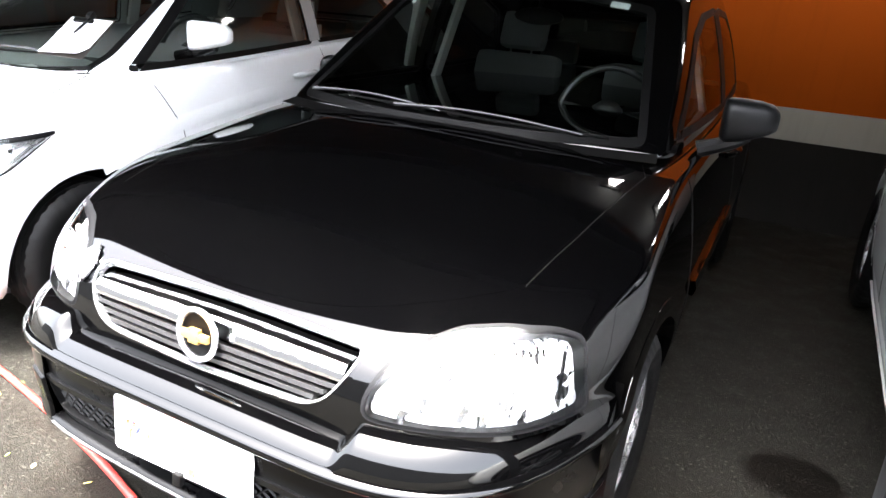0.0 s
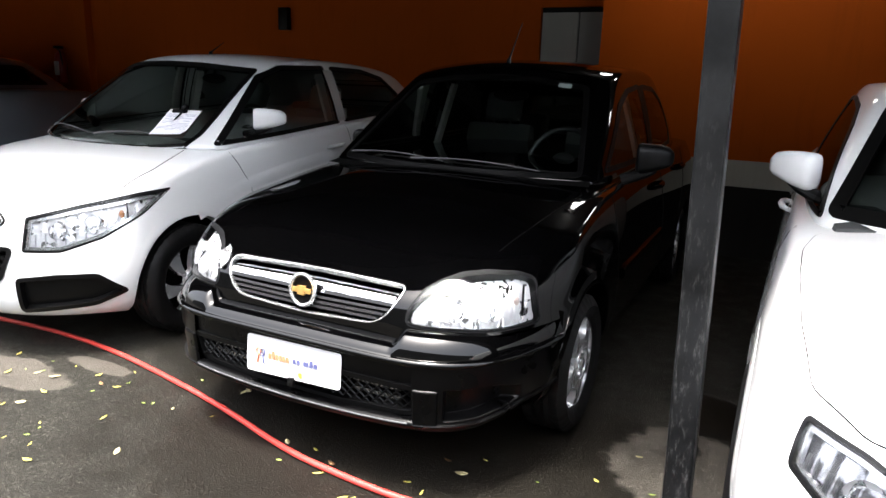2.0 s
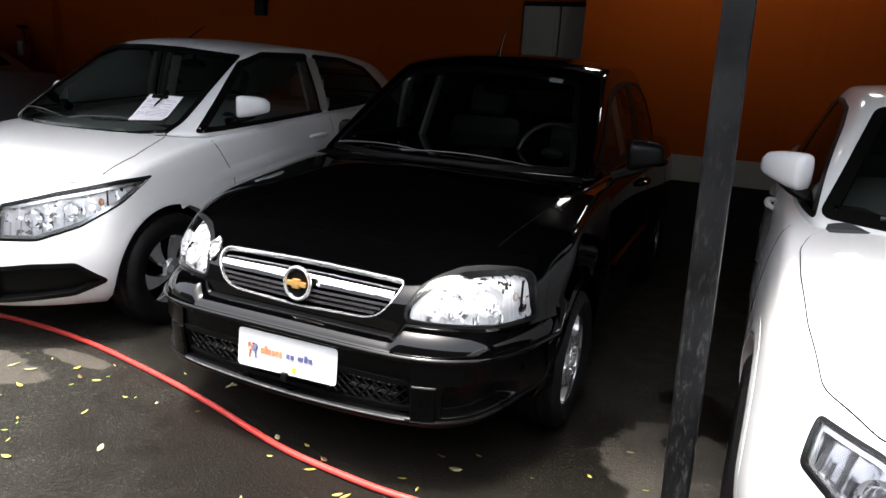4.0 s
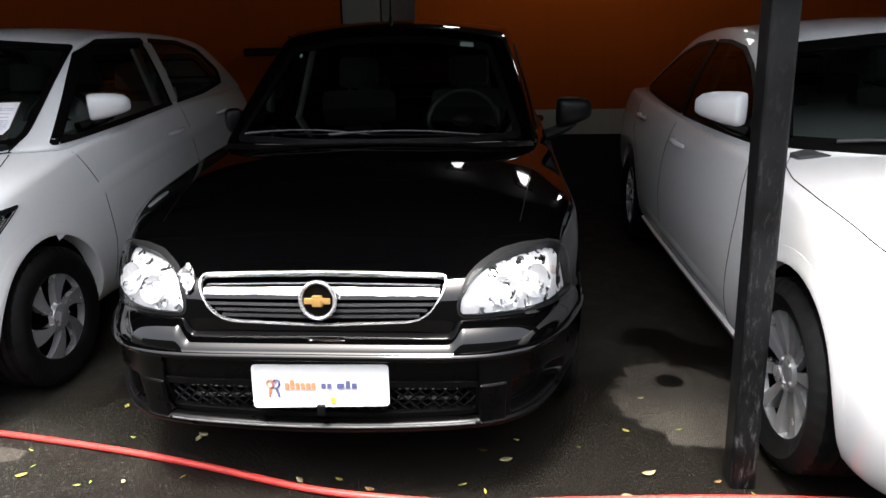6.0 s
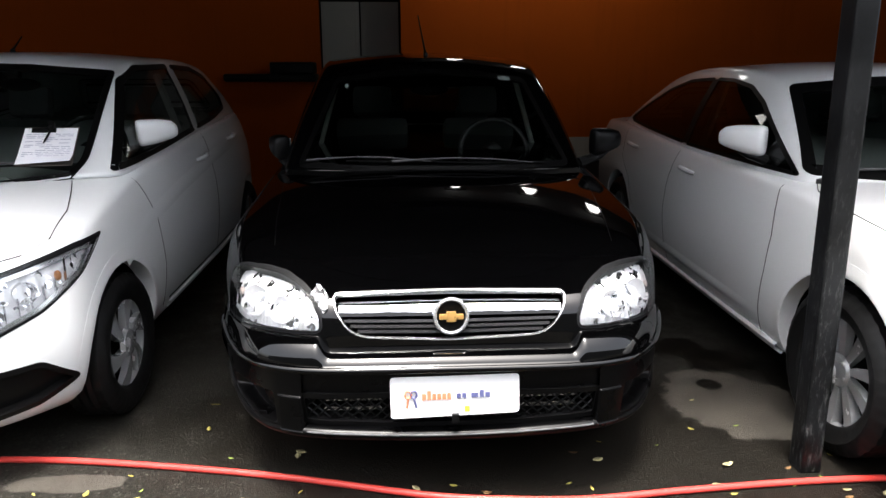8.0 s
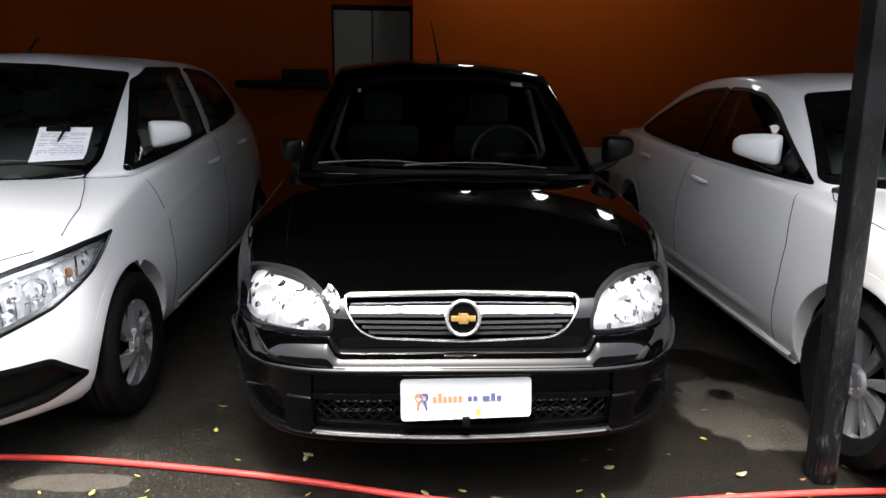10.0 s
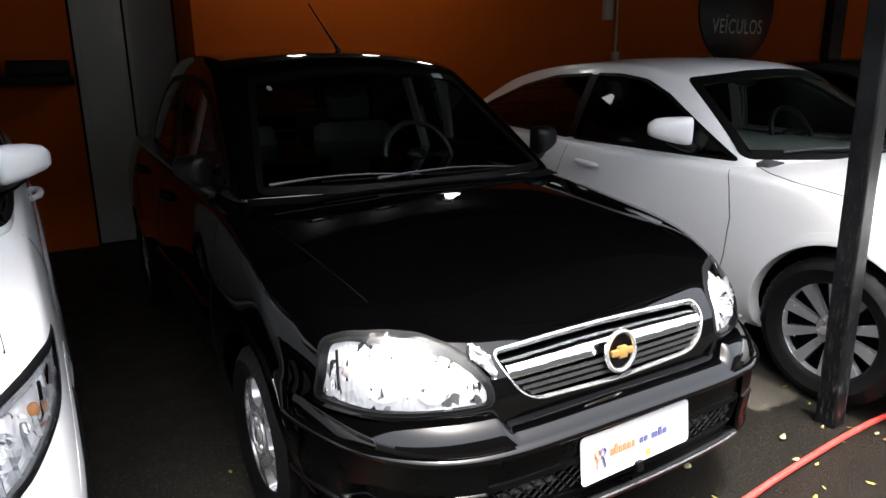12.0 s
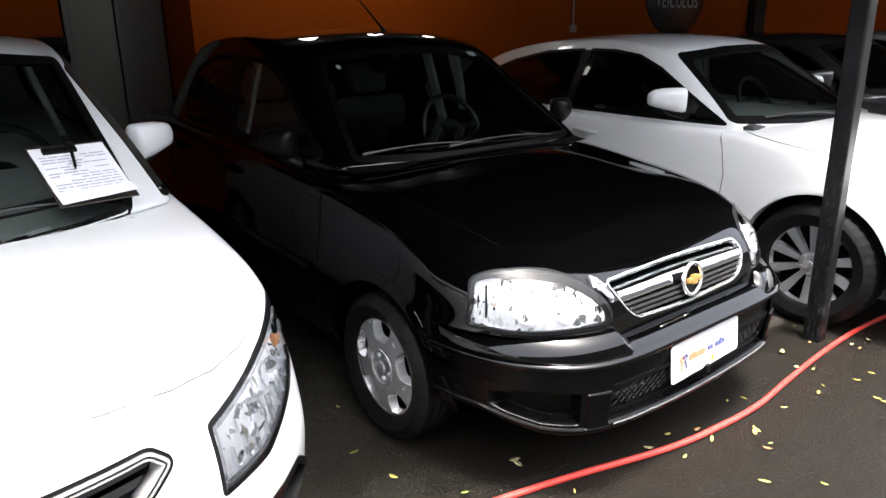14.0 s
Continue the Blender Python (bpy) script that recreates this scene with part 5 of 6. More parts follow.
        headlight(low, rounded(o if area2(o) > 0 else o[::-1], 0.012), a, car, [(bw[0], 0.045), (bw[1], 0.04)], am, bezel=M_LAMPGREY, rimw=0.006, deep=0.028, brow=0.009, flute=(0.055, 0.004), band=0.016)
    # upper grille slot with chrome border, lower grille and corner intakes
    gr = rounded([(-0.35, 0.712), (0, 0.703), (0.35, 0.712), (0.385, 0.680), (0.32, 0.630), (0, 0.62), (-0.32, 0.630), (-0.385, 0.680)], 0.012)
    low.cut(gr, "F", 0.002)
    gb = part("grille", low.panel(gr, "F", -0.04, 0.0, 0.04), M_UNDER, car, "slim dark grille with chrome border")
    part("grille_frame", low.panel(inset(gr, -0.006), "F", 0.006, 0.05, 0.02, hole=inset(gr, 0.009)), M_BRIGHT, gb, "chrome border")
    part("grille_rim", low.panel(inset(gr, -0.014), "F", 0.003, 0.02, 0.02, hole=inset(gr, -0.005)), M_PLASTIC, gb, "thin black outline of the grille")
    part("grille_inner_rim", low.panel(inset(gr, 0.001), "F", 0.0075, 0.02, 0.02, hole=inset(gr, 0.004)), M_PLASTIC, gb)
    part("grille_upper_slat", low.panel(rounded([(-0.36, 0.702), (0, 0.692), (0.36, 0.702), (0.35, 0.690), (0, 0.680), (-0.35, 0.690)], 0.004), "F", -0.012, 0.03, 0.03), M_SLAT, gb)
    part("grille_slat", low.panel(rounded([(-0.34, 0.680), (0, 0.670), (0.34, 0.680), (0.32, 0.664), (0, 0.654), (-0.32, 0.664)], 0.006), "F", -0.008, 0.03, 0.03), M_TRIM, gb)
    lo = rounded([(-0.44, 0.555), (0.44, 0.555), (0.38, 0.40), (-0.38, 0.40)], 0.03)
    low.cut(lo, "F", 0.002)
    lg = part("lower_grille", low.panel(lo, "F", -0.05, 0.0, 0.05), M_UNDER, car, "black lower grille")
    part("grille_frame", low.panel(inset(lo, -0.01), "F", 0.006, 0.05, 0.03, hole=inset(lo, 0.01)), M_PLASTIC, lg)
    for z in (0.43, 0.47, 0.51):
        part("grille_slat", low.panel([(-0.40, z + 0.008), (0.40, z + 0.008), (0.40, z - 0.008), (-0.40, z - 0.008)], "F", -0.006, 0.03, 0.04), M_PLASTIC, lg)
    fg3 = [(0.45, -0.70, 0.41), (0.62, -0.64, 0.43), (0.775, -0.55, 0.43), (0.835, -0.42, 0.335), (0.75, -0.55, 0.275), (0.45, -0.70, 0.24)]
    for sx in (1, -1):
        a = 30 * sx
        o = slant([(x * sx, y, z) for x, y, z in fg3], a)
        o = rounded(o if area2(o) > 0 else o[::-1], 0.02)
        low.cut(o, a, 0.002)
        fi = part("corner_intake", low.panel(o, a, -0.03, 0.0, 0.04), M_PLASTIC, car, "black corner intake in the bumper")
        part("intake_frame", low.panel(inset(o, -0.006), a, 0.003, 0.04, 0.02, hole=inset(o, 0.014)), M_PLASTIC, fi)
    for s, v in ((-1, "L"), (1, "R")):
        gapline(low, [(0.36, 0.95), (0.47, 0.75), (0.49, 0.5), (0.47, 0.30)], v, car, 0.003)
        gapline(low, [(1.53, 1.05), (1.56, 0.7), (1.50, 0.32)], v, car, 0.003)
        part("sill_moulding", low.strip([(0.55, 0.285), (1.0, 0.288), (1.6, 0.295), (2.0, 0.31)], v, 0.035, 0.010, 0.004), mat, car)
        gapline(low, [(0.55, 0.315), (1.0, 0.32), (1.6, 0.33), (2.0, 0.345)], v, car, 0.012)
        part("shoulder_crease", low.strip([(0.05, 0.66), (0.4, 0.76), (0.9, 0.83), (1.6, 0.90), (2.4, 0.96)], v, 0.09, 0.008, soft=True), mat, car)
        door_handle(low, 1.34, 0.925, s, mat, car)
        door_handle(low, 2.12, 0.975, s, mat, car)
        arch(low, 0.0, 0.30, 0.35, s, mat, car, 0.2)
        arch(low, 2.53, 0.30, 0.35, s, mat, car, 0.24)
        wheel(car, s * 0.765, 0.0, 0.30, 0.195, "twist", s)
        wheel(car, s * 0.755, 2.53, 0.30, 0.195, "twist", s)
        door_mirror(car, (s * 0.735, 0.635), (s * 0.895, 0.745), 1.062, 1.192, mat)
    wiper(up, (-0.56, 1.03), (-0.06, 1.015), car)
    wiper(up, (0.0, 1.012), (0.47, 1.022), car)
    antenna(car, (0.0, 1.05, 1.525), (-0.02, 1.20, 1.60))
    if full:
        cabin(car, 0.35, 2.7, 0.70, 1.0, ypil=1.5)
    part("body", low.base(), mat, car)
    part("roof", up.base(), mat, car)
    return car, up


# ---- white saloon with alloy wheels ----
def saloon(name, label, m, mat, style="alloy", full=True):
    car = root(name, label, "car", m, "parked cars")
    P = dict(
        rows=(0.0, 0.08, 0.2, 0.34, 0.46, 0.58, 0.68, 0.78, 0.88, 0.95, 1.0), cols=COLS,
        ys=(-0.50, -0.30, -0.05, 0.25, 0.55, 1.0, 1.55, 2.1, 2.55, 3.0, 3.4, 3.75),
        prof_f=(0, 0.1, 0.25, 0.45, 0.68, 0.9, 1.0),
        zb=[(-0.5, 0.19), (0.5, 0.20), (2.4, 0.21), (3.75, 0.28)],
        zs=[(-0.5, 0.76), (-0.3, 0.81), (-0.05, 0.865), (0.25, 0.905), (0.55, 0.94), (1.5, 0.965), (2.8, 1.02), (3.75, 1.03)],
        zc=[(-0.5, 0.77), (-0.3, 0.85), (-0.05, 0.92), (0.25, 0.97), (0.55, 1.0), (2.8, 1.05), (3.75, 1.06)],
        wb=[(-0.5, 0.80), (0.5, 0.83), (2.4, 0.83), (3.75, 0.76)],
        wm=[(-0.5, 0.88), (-0.3, 0.905), (-0.05, 0.92), (1.3, 0.92), (2.8, 0.915), (3.75, 0.84)],
        ws=[(-0.5, 0.82), (-0.3, 0.85), (-0.05, 0.855), (0.25, 0.85), (0.55, 0.845), (2.8, 0.83), (3.75, 0.76)],
        front=[(0.18, -0.82), (0.28, -0.90), (0.4, -0.92), (0.5, -0.92), (0.6, -0.90), (0.7, -0.87), (0.76, -0.82)],
        rear=[(0.2, 3.75), (0.5, 3.87), (0.9, 3.87), (1.05, 3.82)], cor=0.40, cor_r=0.2, pow=3.0)
    low = lower_skin(P)
    U = dict(rows=UROWS, cols=UCOLS, stations=[
        (0.50, 0.79, 0.92, 1.18, 0.62, 1.385, 0.05), (1.0, 0.83, 0.93, 1.45, 0.645, 1.43, 0.04), (1.6, 0.84, 0.94, 1.75, 0.65, 1.445, 0.04),
        (2.2, 0.83, 0.96, 2.15, 0.64, 1.43, 0.04), (2.8, 0.80, 0.98, 2.5, 0.615, 1.385, 0.035), (3.35, 0.75, 1.0, 2.75, 0.585, 1.33, 0.03)],
        cf=(0.28, 0.16), cr=(0.12, 0.08), bulge=0.022)
    up = upper_skin(U)
    scr = rounded([(-0.75, 0.985), (-0.59, 1.35), (-0.25, 1.385), (0, 1.392), (0.25, 1.385), (0.59, 1.35), (0.75, 0.985), (0.3, 0.975), (-0.3, 0.975)], 0.03)
    window(up, "windscreen", scr, "F", M_GLASS_M, car, 0.035, "windscreen with dark edge band")
    for s, v in ((-1, "L"), (1, "R")):
        fw = rounded([(0.60, 0.972), (1.12, 1.27), (1.30, 1.345), (1.5, 1.375), (1.70, 1.38), (1.74, 0.995)], 0.025)
        rw = rounded([(1.78, 0.998), (1.74, 1.38), (2.1, 1.365), (2.45, 1.30), (2.8, 1.185), (3.06, 1.075), (2.95, 1.05)], 0.03)
        window(up, "door_window", fw, v, M_GLASS_T, car, 0.014, "dark tinted side window")
        window(up, "door_window", rw, v, M_GLASS_T, car, 0.014, "dark tinted side window")
        pillar_cover(up, [(1.728, 1.0), (1.688, 1.372), (1.752, 1.372), (1.792, 1.003)], v, car)
    window(up, "rear_window", rounded([(-0.5, 1.09), (-0.42, 1.30), (0.42, 1.30), (0.5, 1.09)], 0.05), "B", M_GLASS_T, car, 0.04)
    bon = [(x, -0.80 + 0.36 * abs(x / 0.84) ** 3.0) for x in np.linspace(-0.66, 0.66, 13)]
    bon += [(0.76, -0.48), (0.792, -0.25), (0.808, 0.05), (0.808, 0.28), (0.78, 0.42), (0.72, 0.53), (0.4, 0.35), (0.0, 0.25), (-0.4, 0.35), (-0.72, 0.53), (-0.78, 0.42), (-0.808, 0.28), (-0.808, 0.05), (-0.792, -0.25), (-0.76, -0.48)]
    bon = rounded(bon, 0.03, 3)
    part("bonnet", low.panel(bon, "T", 0.003, 0.012, 0.04), mat, car)
    gapline(low, [*bon, bon[0]], "T", car, 0.007)
    for sx in (1, -1):
        part("bonnet_crease", low.strip([(0.56 * sx, -0.60), (0.63 * sx, -0.23), (0.685 * sx, 0.22)], "T", 0.08, 0.009, soft=True), mat, car)
    hl3 = [(-0.79, -0.575, 0.729), (-0.803, -0.607, 0.632), (-0.72, -0.70, 0.593), (-0.60, -0.79, 0.560), (-0.46, -0.86, 0.545), (-0.45, -0.855, 0.63), (-0.56, -0.79, 0.695), (-0.685, -0.68, 0.723)]
    for sx in (1, -1):
        a = -35 * sx
        o = slant([(x * sx, y, z) for x, y, z in hl3], a)
        bw = slant([(-0.57 * sx, -0.82, 0.615), (-0.70 * sx, -0.75, 0.645)], a)
        headlight(low, rounded(o if area2(o) > 0 else o[::-1], 0.012), a, car, [(bw[0], 0.04), (bw[1], 0.045)], None, bezel=M_LAMPGREY, rimw=0.007, deep=0.028, refl=M_SMOKE, flute=(0.055, 0.004), band=0.010)
    gr = rounded([(-0.36, 0.68), (0.36, 0.68), (0.31, 0.30), (-0.31, 0.30)], 0.04)
    low.cut(gr, "F", 0.002)
    gb = part("grille", low.panel(gr, "F", -0.05, 0.0, 0.05), M_UNDER, car, "tall black grille with chrome frame")
    part("grille_frame", low.panel(inset(gr, -0.01), "F", 0.008, 0.05, 0.03, hole=inset(gr, 0.008)), M_CHROME, gb)
    for z in np.arange(0.33, 0.67, 0.035):
        part("grille_slat", low.panel([(-0.33, z + 0.006), (0.33, z + 0.006), (0.33, z - 0.006), (-0.33, z - 0.006)], "F", -0.01, 0.03, 0.05), M_PLASTIC, gb)
    fg = [(0.45, 0.40), (0.70, 0.41), (0.78, 0.36), (0.74, 0.29), (0.45, 0.28)]
    for o, sx in ((fg, 1), (mirror_poly(fg), -1)):
        o = rounded(o, 0.02)
        part("corner_intake", low.panel(o, "F", 0.002, 0.004, 0.04), M_PLASTIC, car)
    for s, v in ((-1, "L"), (1, "R")):
        gapline(low, [(0.60, 0.95), (0.555, 0.86), (0.515, 0.72), (0.52, 0.55), (0.55, 0.38), (0.555, 0.26)], v, car, 0.004)
        gapline(low, [(1.76, 0.97), (1.80, 0.8), (1.80, 0.6), (1.74, 0.27)], v, car, 0.0025)
        gapline(low, [(2.85, 1.0), (2.78, 0.8), (2.55, 0.68), (2.42, 0.5)], v, car, 0.0025)
        part("sill_moulding", low.strip([(0.42, 0.235), (1.0, 0.235), (1.8, 0.24), (2.4, 0.25)], v, 0.055, 0.014, 0.004), mat, car)
        part("door_lower_crease", low.strip([(0.48, 0.345), (1.0, 0.345), (1.8, 0.355), (2.4, 0.37)], v, 0.07, 0.010, soft=True), mat, car)
        door_handle(low, 1.55, 0.865, s, mat, car, 0.20)
        door_handle(low, 2.56, 0.905, s, mat, car, 0.20)
        arch(low, 0.0, 0.32, 0.372, s, mat, car, 0.2)
        arch(low, 2.81, 0.32, 0.372, s, mat, car, 0.24)
        wheel(car, s * 0.80, 0.0, 0.32, 0.220, style, s)
        wheel(car, s * 0.79, 2.81, 0.32, 0.220, style, s)
        door_mirror(car, (s * 0.795, 0.86), (s * 0.95, 1.02), 1.025, 1.170, mat, M_PLASTIC)
    wiper(up, (-0.58, 1.0), (0.0, 0.985), car)
    wiper(up, (0.02, 0.985), (0.60, 1.0), car)
    if full:
        cabin(car, 0.45, 2.9, 0.74, 0.98, ypil=1.74)
    part("body", low.base(), mat, car)
    part("roof", up.base(), mat, car)
    return car, up


# ---- setting ----
def block(name, lo, hi, mat, kind="structure", label="", bev=0.0, category=""):
    bm = bmesh.new()
    box(bm, lo, hi, bev)
    ob = finish(bm, name, mat, None, "", False)
    return tagged(ob, label, category, "", kind)


def ground_material():
    m, nt, b = mat_new("asphalt_ground")
    v = coords(nt)
    fine = noise_tex(nt, v, 190, 3, 0.75)
    mid = noise_tex(nt, v, 7, 6, 0.6)
    vor = nt.nodes.new("ShaderNodeTexVoronoi")
    vor.inputs["Scale"].default_value = 75
    nt.links.new(v, vor.inputs["Vector"])
    stone = ramp(nt, vor.outputs["Distance"], [(0.22, 1.0), (0.50, 0.0)])
    base = mixc(nt, mid, (0.012, 0.0112, 0.0090), (0.038, 0.0355, 0.0290))
    pick = ramp(nt, vor.outputs["Color"], [(0.45, 0.0), (0.98, 0.7)])
    mu = nt.nodes.new("ShaderNodeMath")
    mu.operation = "MULTIPLY"
    nt.links.new(stone, mu.inputs[0])
    nt.links.new(pick, mu.inputs[1])
    base = mixc(nt, mu.outputs[0], base, (0.125, 0.12, 0.102))
    # dry cement patches with ragged borders
    warp = noise_tex(nt, v, 3.2, 5, 0.65)
    sep = nt.nodes.new("ShaderNodeSeparateXYZ")
    nt.links.new(v, sep.inputs[0])

    def patches(spots, soft):
        total = None
        for cx, cy, rx, ry in spots:
            d = []
            for ax, c, r in ((0, cx, rx), (1, cy, ry)):
                s = nt.nodes.new("ShaderNodeMath")
                s.operation = "SUBTRACT"
                nt.links.new(sep.outputs[ax], s.inputs[0])
                s.inputs[1].default_value = c
                q = nt.nodes.new("ShaderNodeMath")
                q.operation = "DIVIDE"
                nt.links.new(s.outputs[0], q.inputs[0])
                q.inputs[1].default_value = r
                p = nt.nodes.new("ShaderNodeMath")
                p.operation = "MULTIPLY"
                nt.links.new(q.outputs[0], p.inputs[0])
                nt.links.new(q.outputs[0], p.inputs[1])
                d.append(p.outputs[0])
            a = nt.nodes.new("ShaderNodeMath")
            nt.links.new(d[0], a.inputs[0])
            nt.links.new(d[1], a.inputs[1])
            wv = nt.nodes.new("ShaderNodeMath")
            wv.operation = "MULTIPLY_ADD"
            nt.links.new(warp, wv.inputs[0])
            wv.inputs[1].default_value = 2.6
            nt.links.new(a.outputs[0], wv.inputs[2])
            msk = ramp(nt, wv.outputs[0], [(0.0, 1.0), (1.0, 0.0)])
            rr = nt.nodes.new("ShaderNodeMapRange")
            rr.inputs["From Min"].default_value = 2.15
            rr.inputs["From Max"].default_value = 2.15 + soft
            rr.inputs["To Min"].default_value = 1.0
            rr.inputs["To Max"].default_value = 0.0
            nt.links.new(wv.outputs[0], rr.inputs["Value"])
            if total is None:
                total = rr.outputs[0]
            else:
                mm = nt.nodes.new("ShaderNodeMath")
                mm.operation = "MAXIMUM"
                nt.links.new(total, mm.inputs[0])
                nt.links.new(rr.outputs[0], mm.inputs[1])
                total = mm.outputs[0]
        return total

    total = patches(((1.28, 0.62, 0.30, 0.36), (-1.62, -0.12, 0.34, 0.13), (-1.38, 0.13, 0.22, 0.06)), 0.20)
    # broad ragged ellipses where the asphalt is darker, browner and smoother
    brown_areas = patches(((1.45, 0.0, 2.0, 0.85), (2.6, -0.5, 1.6, 0.6), (0.1, 0.5, 1.1, 0.42)), 0.9)
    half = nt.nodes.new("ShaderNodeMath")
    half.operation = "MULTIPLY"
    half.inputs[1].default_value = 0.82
    nt.links.new(brown_areas, half.inputs[0])
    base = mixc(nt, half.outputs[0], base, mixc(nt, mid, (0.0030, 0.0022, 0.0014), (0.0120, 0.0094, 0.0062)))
    # grit: dark pits and pale grains
    grit = noise_tex(nt, v, 75, 5, 0.8)
    base = mixc(nt, ramp(nt, grit, [(0.36, 0.85), (0.52, 0.0)]), base, (0.0015, 0.0013, 0.001))
    base = mixc(nt, ramp(nt, grit, [(0.58, 0.0), (0.74, 0.6)]), base, (0.052, 0.048, 0.038))
    cem = mixc(nt, mid, (0.055, 0.049, 0.041), (0.10, 0.09, 0.076))
    col = mixc(nt, total, base, cem)
    wet = patches(((1.40, 1.05, 0.15, 0.15), (1.26, 1.22, 0.15, 0.12), (1.25, 0.78, 0.05, 0.05)), 0.5)
    col = mixc(nt, wet, col, (0.006, 0.0048, 0.0034))
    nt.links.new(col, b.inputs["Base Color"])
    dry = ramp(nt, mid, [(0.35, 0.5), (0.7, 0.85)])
    smooth_mask = nt.nodes.new("ShaderNodeMath")
    smooth_mask.operation = "MAXIMUM"
    nt.links.new(half.outputs[0], smooth_mask.inputs[0])
    nt.links.new(wet, smooth_mask.inputs[1])
    nt.links.new(mixc(nt, smooth_mask.outputs[0], dry, (0.34, 0.34, 0.34)), b.inputs["Roughness"])
    b.inputs["Specular IOR Level"].default_value = 0.12
    ad = nt.nodes.new("ShaderNodeMath")
    nt.links.new(fine, ad.inputs[0])
    nt.links.new(mu.outputs[0], ad.inputs[1])
    bump(nt, b, ad.outputs[0], 1.0, 0.006)
    return m


def wall_material(name, lo_c, hi_c):
    m, nt, b = mat_new(name)
    v = coords(nt)
    f1 = noise_tex(nt, v, 1.3, 5, 0.6)
    f2 = noise_tex(nt, v, 60, 4, 0.6)
    st = coords(nt, (5.0, 5.0, 0.5))
    f3 = noise_tex(nt, st, 2.0, 4, 0.6)
    c = mixc(nt, f1, lo_c, hi_c)
    c = mixc(nt, ramp(nt, f3, [(0.55, 0.0), (0.8, 0.25)]), c, tuple(x * 0.5 for x in lo_c))
    nt.links.new(c, b.inputs["Base Color"])
    b.inputs["Roughness"].default_value = 0.7
    b.inputs["Specular IOR Level"].default_value = 0.12
    bump(nt, b, f2, 0.25, 0.004)
    return m


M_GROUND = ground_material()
M_WALL = wall_material("orange_wall_paint", (0.44, 0.078, 0.0035), (0.55, 0.102, 0.005))
M_STRIPE = wall_material("white_wall_paint", (0.50, 0.49, 0.44), (0.64, 0.62, 0.57))
M_WALLBASE = wall_material("dark_wall_base", (0.012, 0.011, 0.010), (0.03, 0.027, 0.025))
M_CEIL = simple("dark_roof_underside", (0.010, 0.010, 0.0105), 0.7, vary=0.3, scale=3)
M_DOORGREY = simple("grey_metal_door", (0.40, 0.415, 0.40), 0.45, 0.0, vary=0.12, scale=3)
M_YARD = wall_material("weathered_grey_render", (0.10, 0.10, 0.095), (0.16, 0.155, 0.145))


def post_material():
    m, nt, b = mat_new("worn_dark_steel_paint")
    v = coords(nt)
    f = noise_tex(nt, v, 5, 6, 0.65)
    sc = noise_tex(nt, coords(nt, (60.0, 60.0, 14.0)), 1.4, 6, 0.75)
    c = mixc(nt, ramp(nt, f, [(0.35, 0.0), (0.65, 1.0)]), (0.0025, 0.0027, 0.0031), (0.011, 0.0116, 0.0128))
    sep = nt.nodes.new("ShaderNodeSeparateXYZ")
    nt.links.new(v, sep.inputs[0])
    low = nt.nodes.new("ShaderNodeMapRange")
    low.inputs["From Min"].default_value = 1.5
    low.inputs["From Max"].default_value = 0.15
    nt.links.new(sep.outputs[2], low.inputs["Value"])
    chips = ramp(nt, sc, [(0.53, 0.0), (0.68, 0.7)])
    mu = nt.nodes.new("ShaderNodeMath")
    mu.operation = "MULTIPLY"
    nt.links.new(low.outputs[0], mu.inputs[0])
    nt.links.new(chips, mu.inputs[1])
    nt.links.new(mixc(nt, mu.outputs[0], c, (0.11, 0.112, 0.112)), b.inputs["Base Color"])
    b.inputs["Roughness"].default_value = 0.36
    b.inputs["Specular IOR Level"].default_value = 0.28
    bump(nt, b, sc, 0.15, 0.002)
    return m


M_POST = post_material()

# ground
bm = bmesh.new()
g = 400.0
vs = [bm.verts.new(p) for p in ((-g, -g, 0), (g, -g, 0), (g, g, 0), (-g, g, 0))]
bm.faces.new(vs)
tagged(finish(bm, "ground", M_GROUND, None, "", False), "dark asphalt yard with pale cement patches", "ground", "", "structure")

# walls: the left stretch stands back from the right one
WL, WR, SX, TOP = 5.0, 4.35, -0.18, 2.45


def wall_run(name, x0, x1, y, banded=True):
    if not banded:
        block(name, (x0, y, 0.0), (x1, y + 0.2, TOP + 0.25), M_WALL, label="orange painted rendered wall", category="wall")
        return
    block(name, (x0, y, 0.82), (x1, y + 0.2, TOP + 0.25), M_WALL, label="orange painted rendered wall", category="wall")
    block("trim_" + name, (x0, y - 0.006, 0.60), (x1, y + 0.2, 0.82), M_STRIPE, label="dirty white painted band along the wall", category="wall band")
    block("baseboard_" + name, (x0, y - 0.003, 0.0), (x1, y + 0.2, 0.60), M_WALLBASE, label="dark painted wall base", category="wall base")


wall_run("wall_north", SX, 8.0, WR)

# unseen wall added across from the cars, cutting off the low sky light
block("wall_south_unseen", (-40, -13.3, 0.0), (40, -13.0, 7.5), M_YARD, label="unseen grey wall added opposite the cars to block the low sky", category="wall")
wall_run("wall_north_left", -12.0, -0.98, WL, False)
block("wall_return", (SX, WR + 0.2, 0.0), (SX + 0.2, WL + 0.2, TOP + 0.25), M_WALL, label="orange return of the wall", category="wall")
block("wall_over_door", (-0.98, WL, 2.13), (SX, WL + 0.2, TOP + 0.25), M_WALL, label="orange wall above the grey door", category="wall")
wall_run("wall_north_right", 8.3, 14.0, WR + 0.02)
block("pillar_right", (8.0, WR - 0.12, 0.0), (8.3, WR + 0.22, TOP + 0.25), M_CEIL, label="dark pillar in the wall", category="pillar")
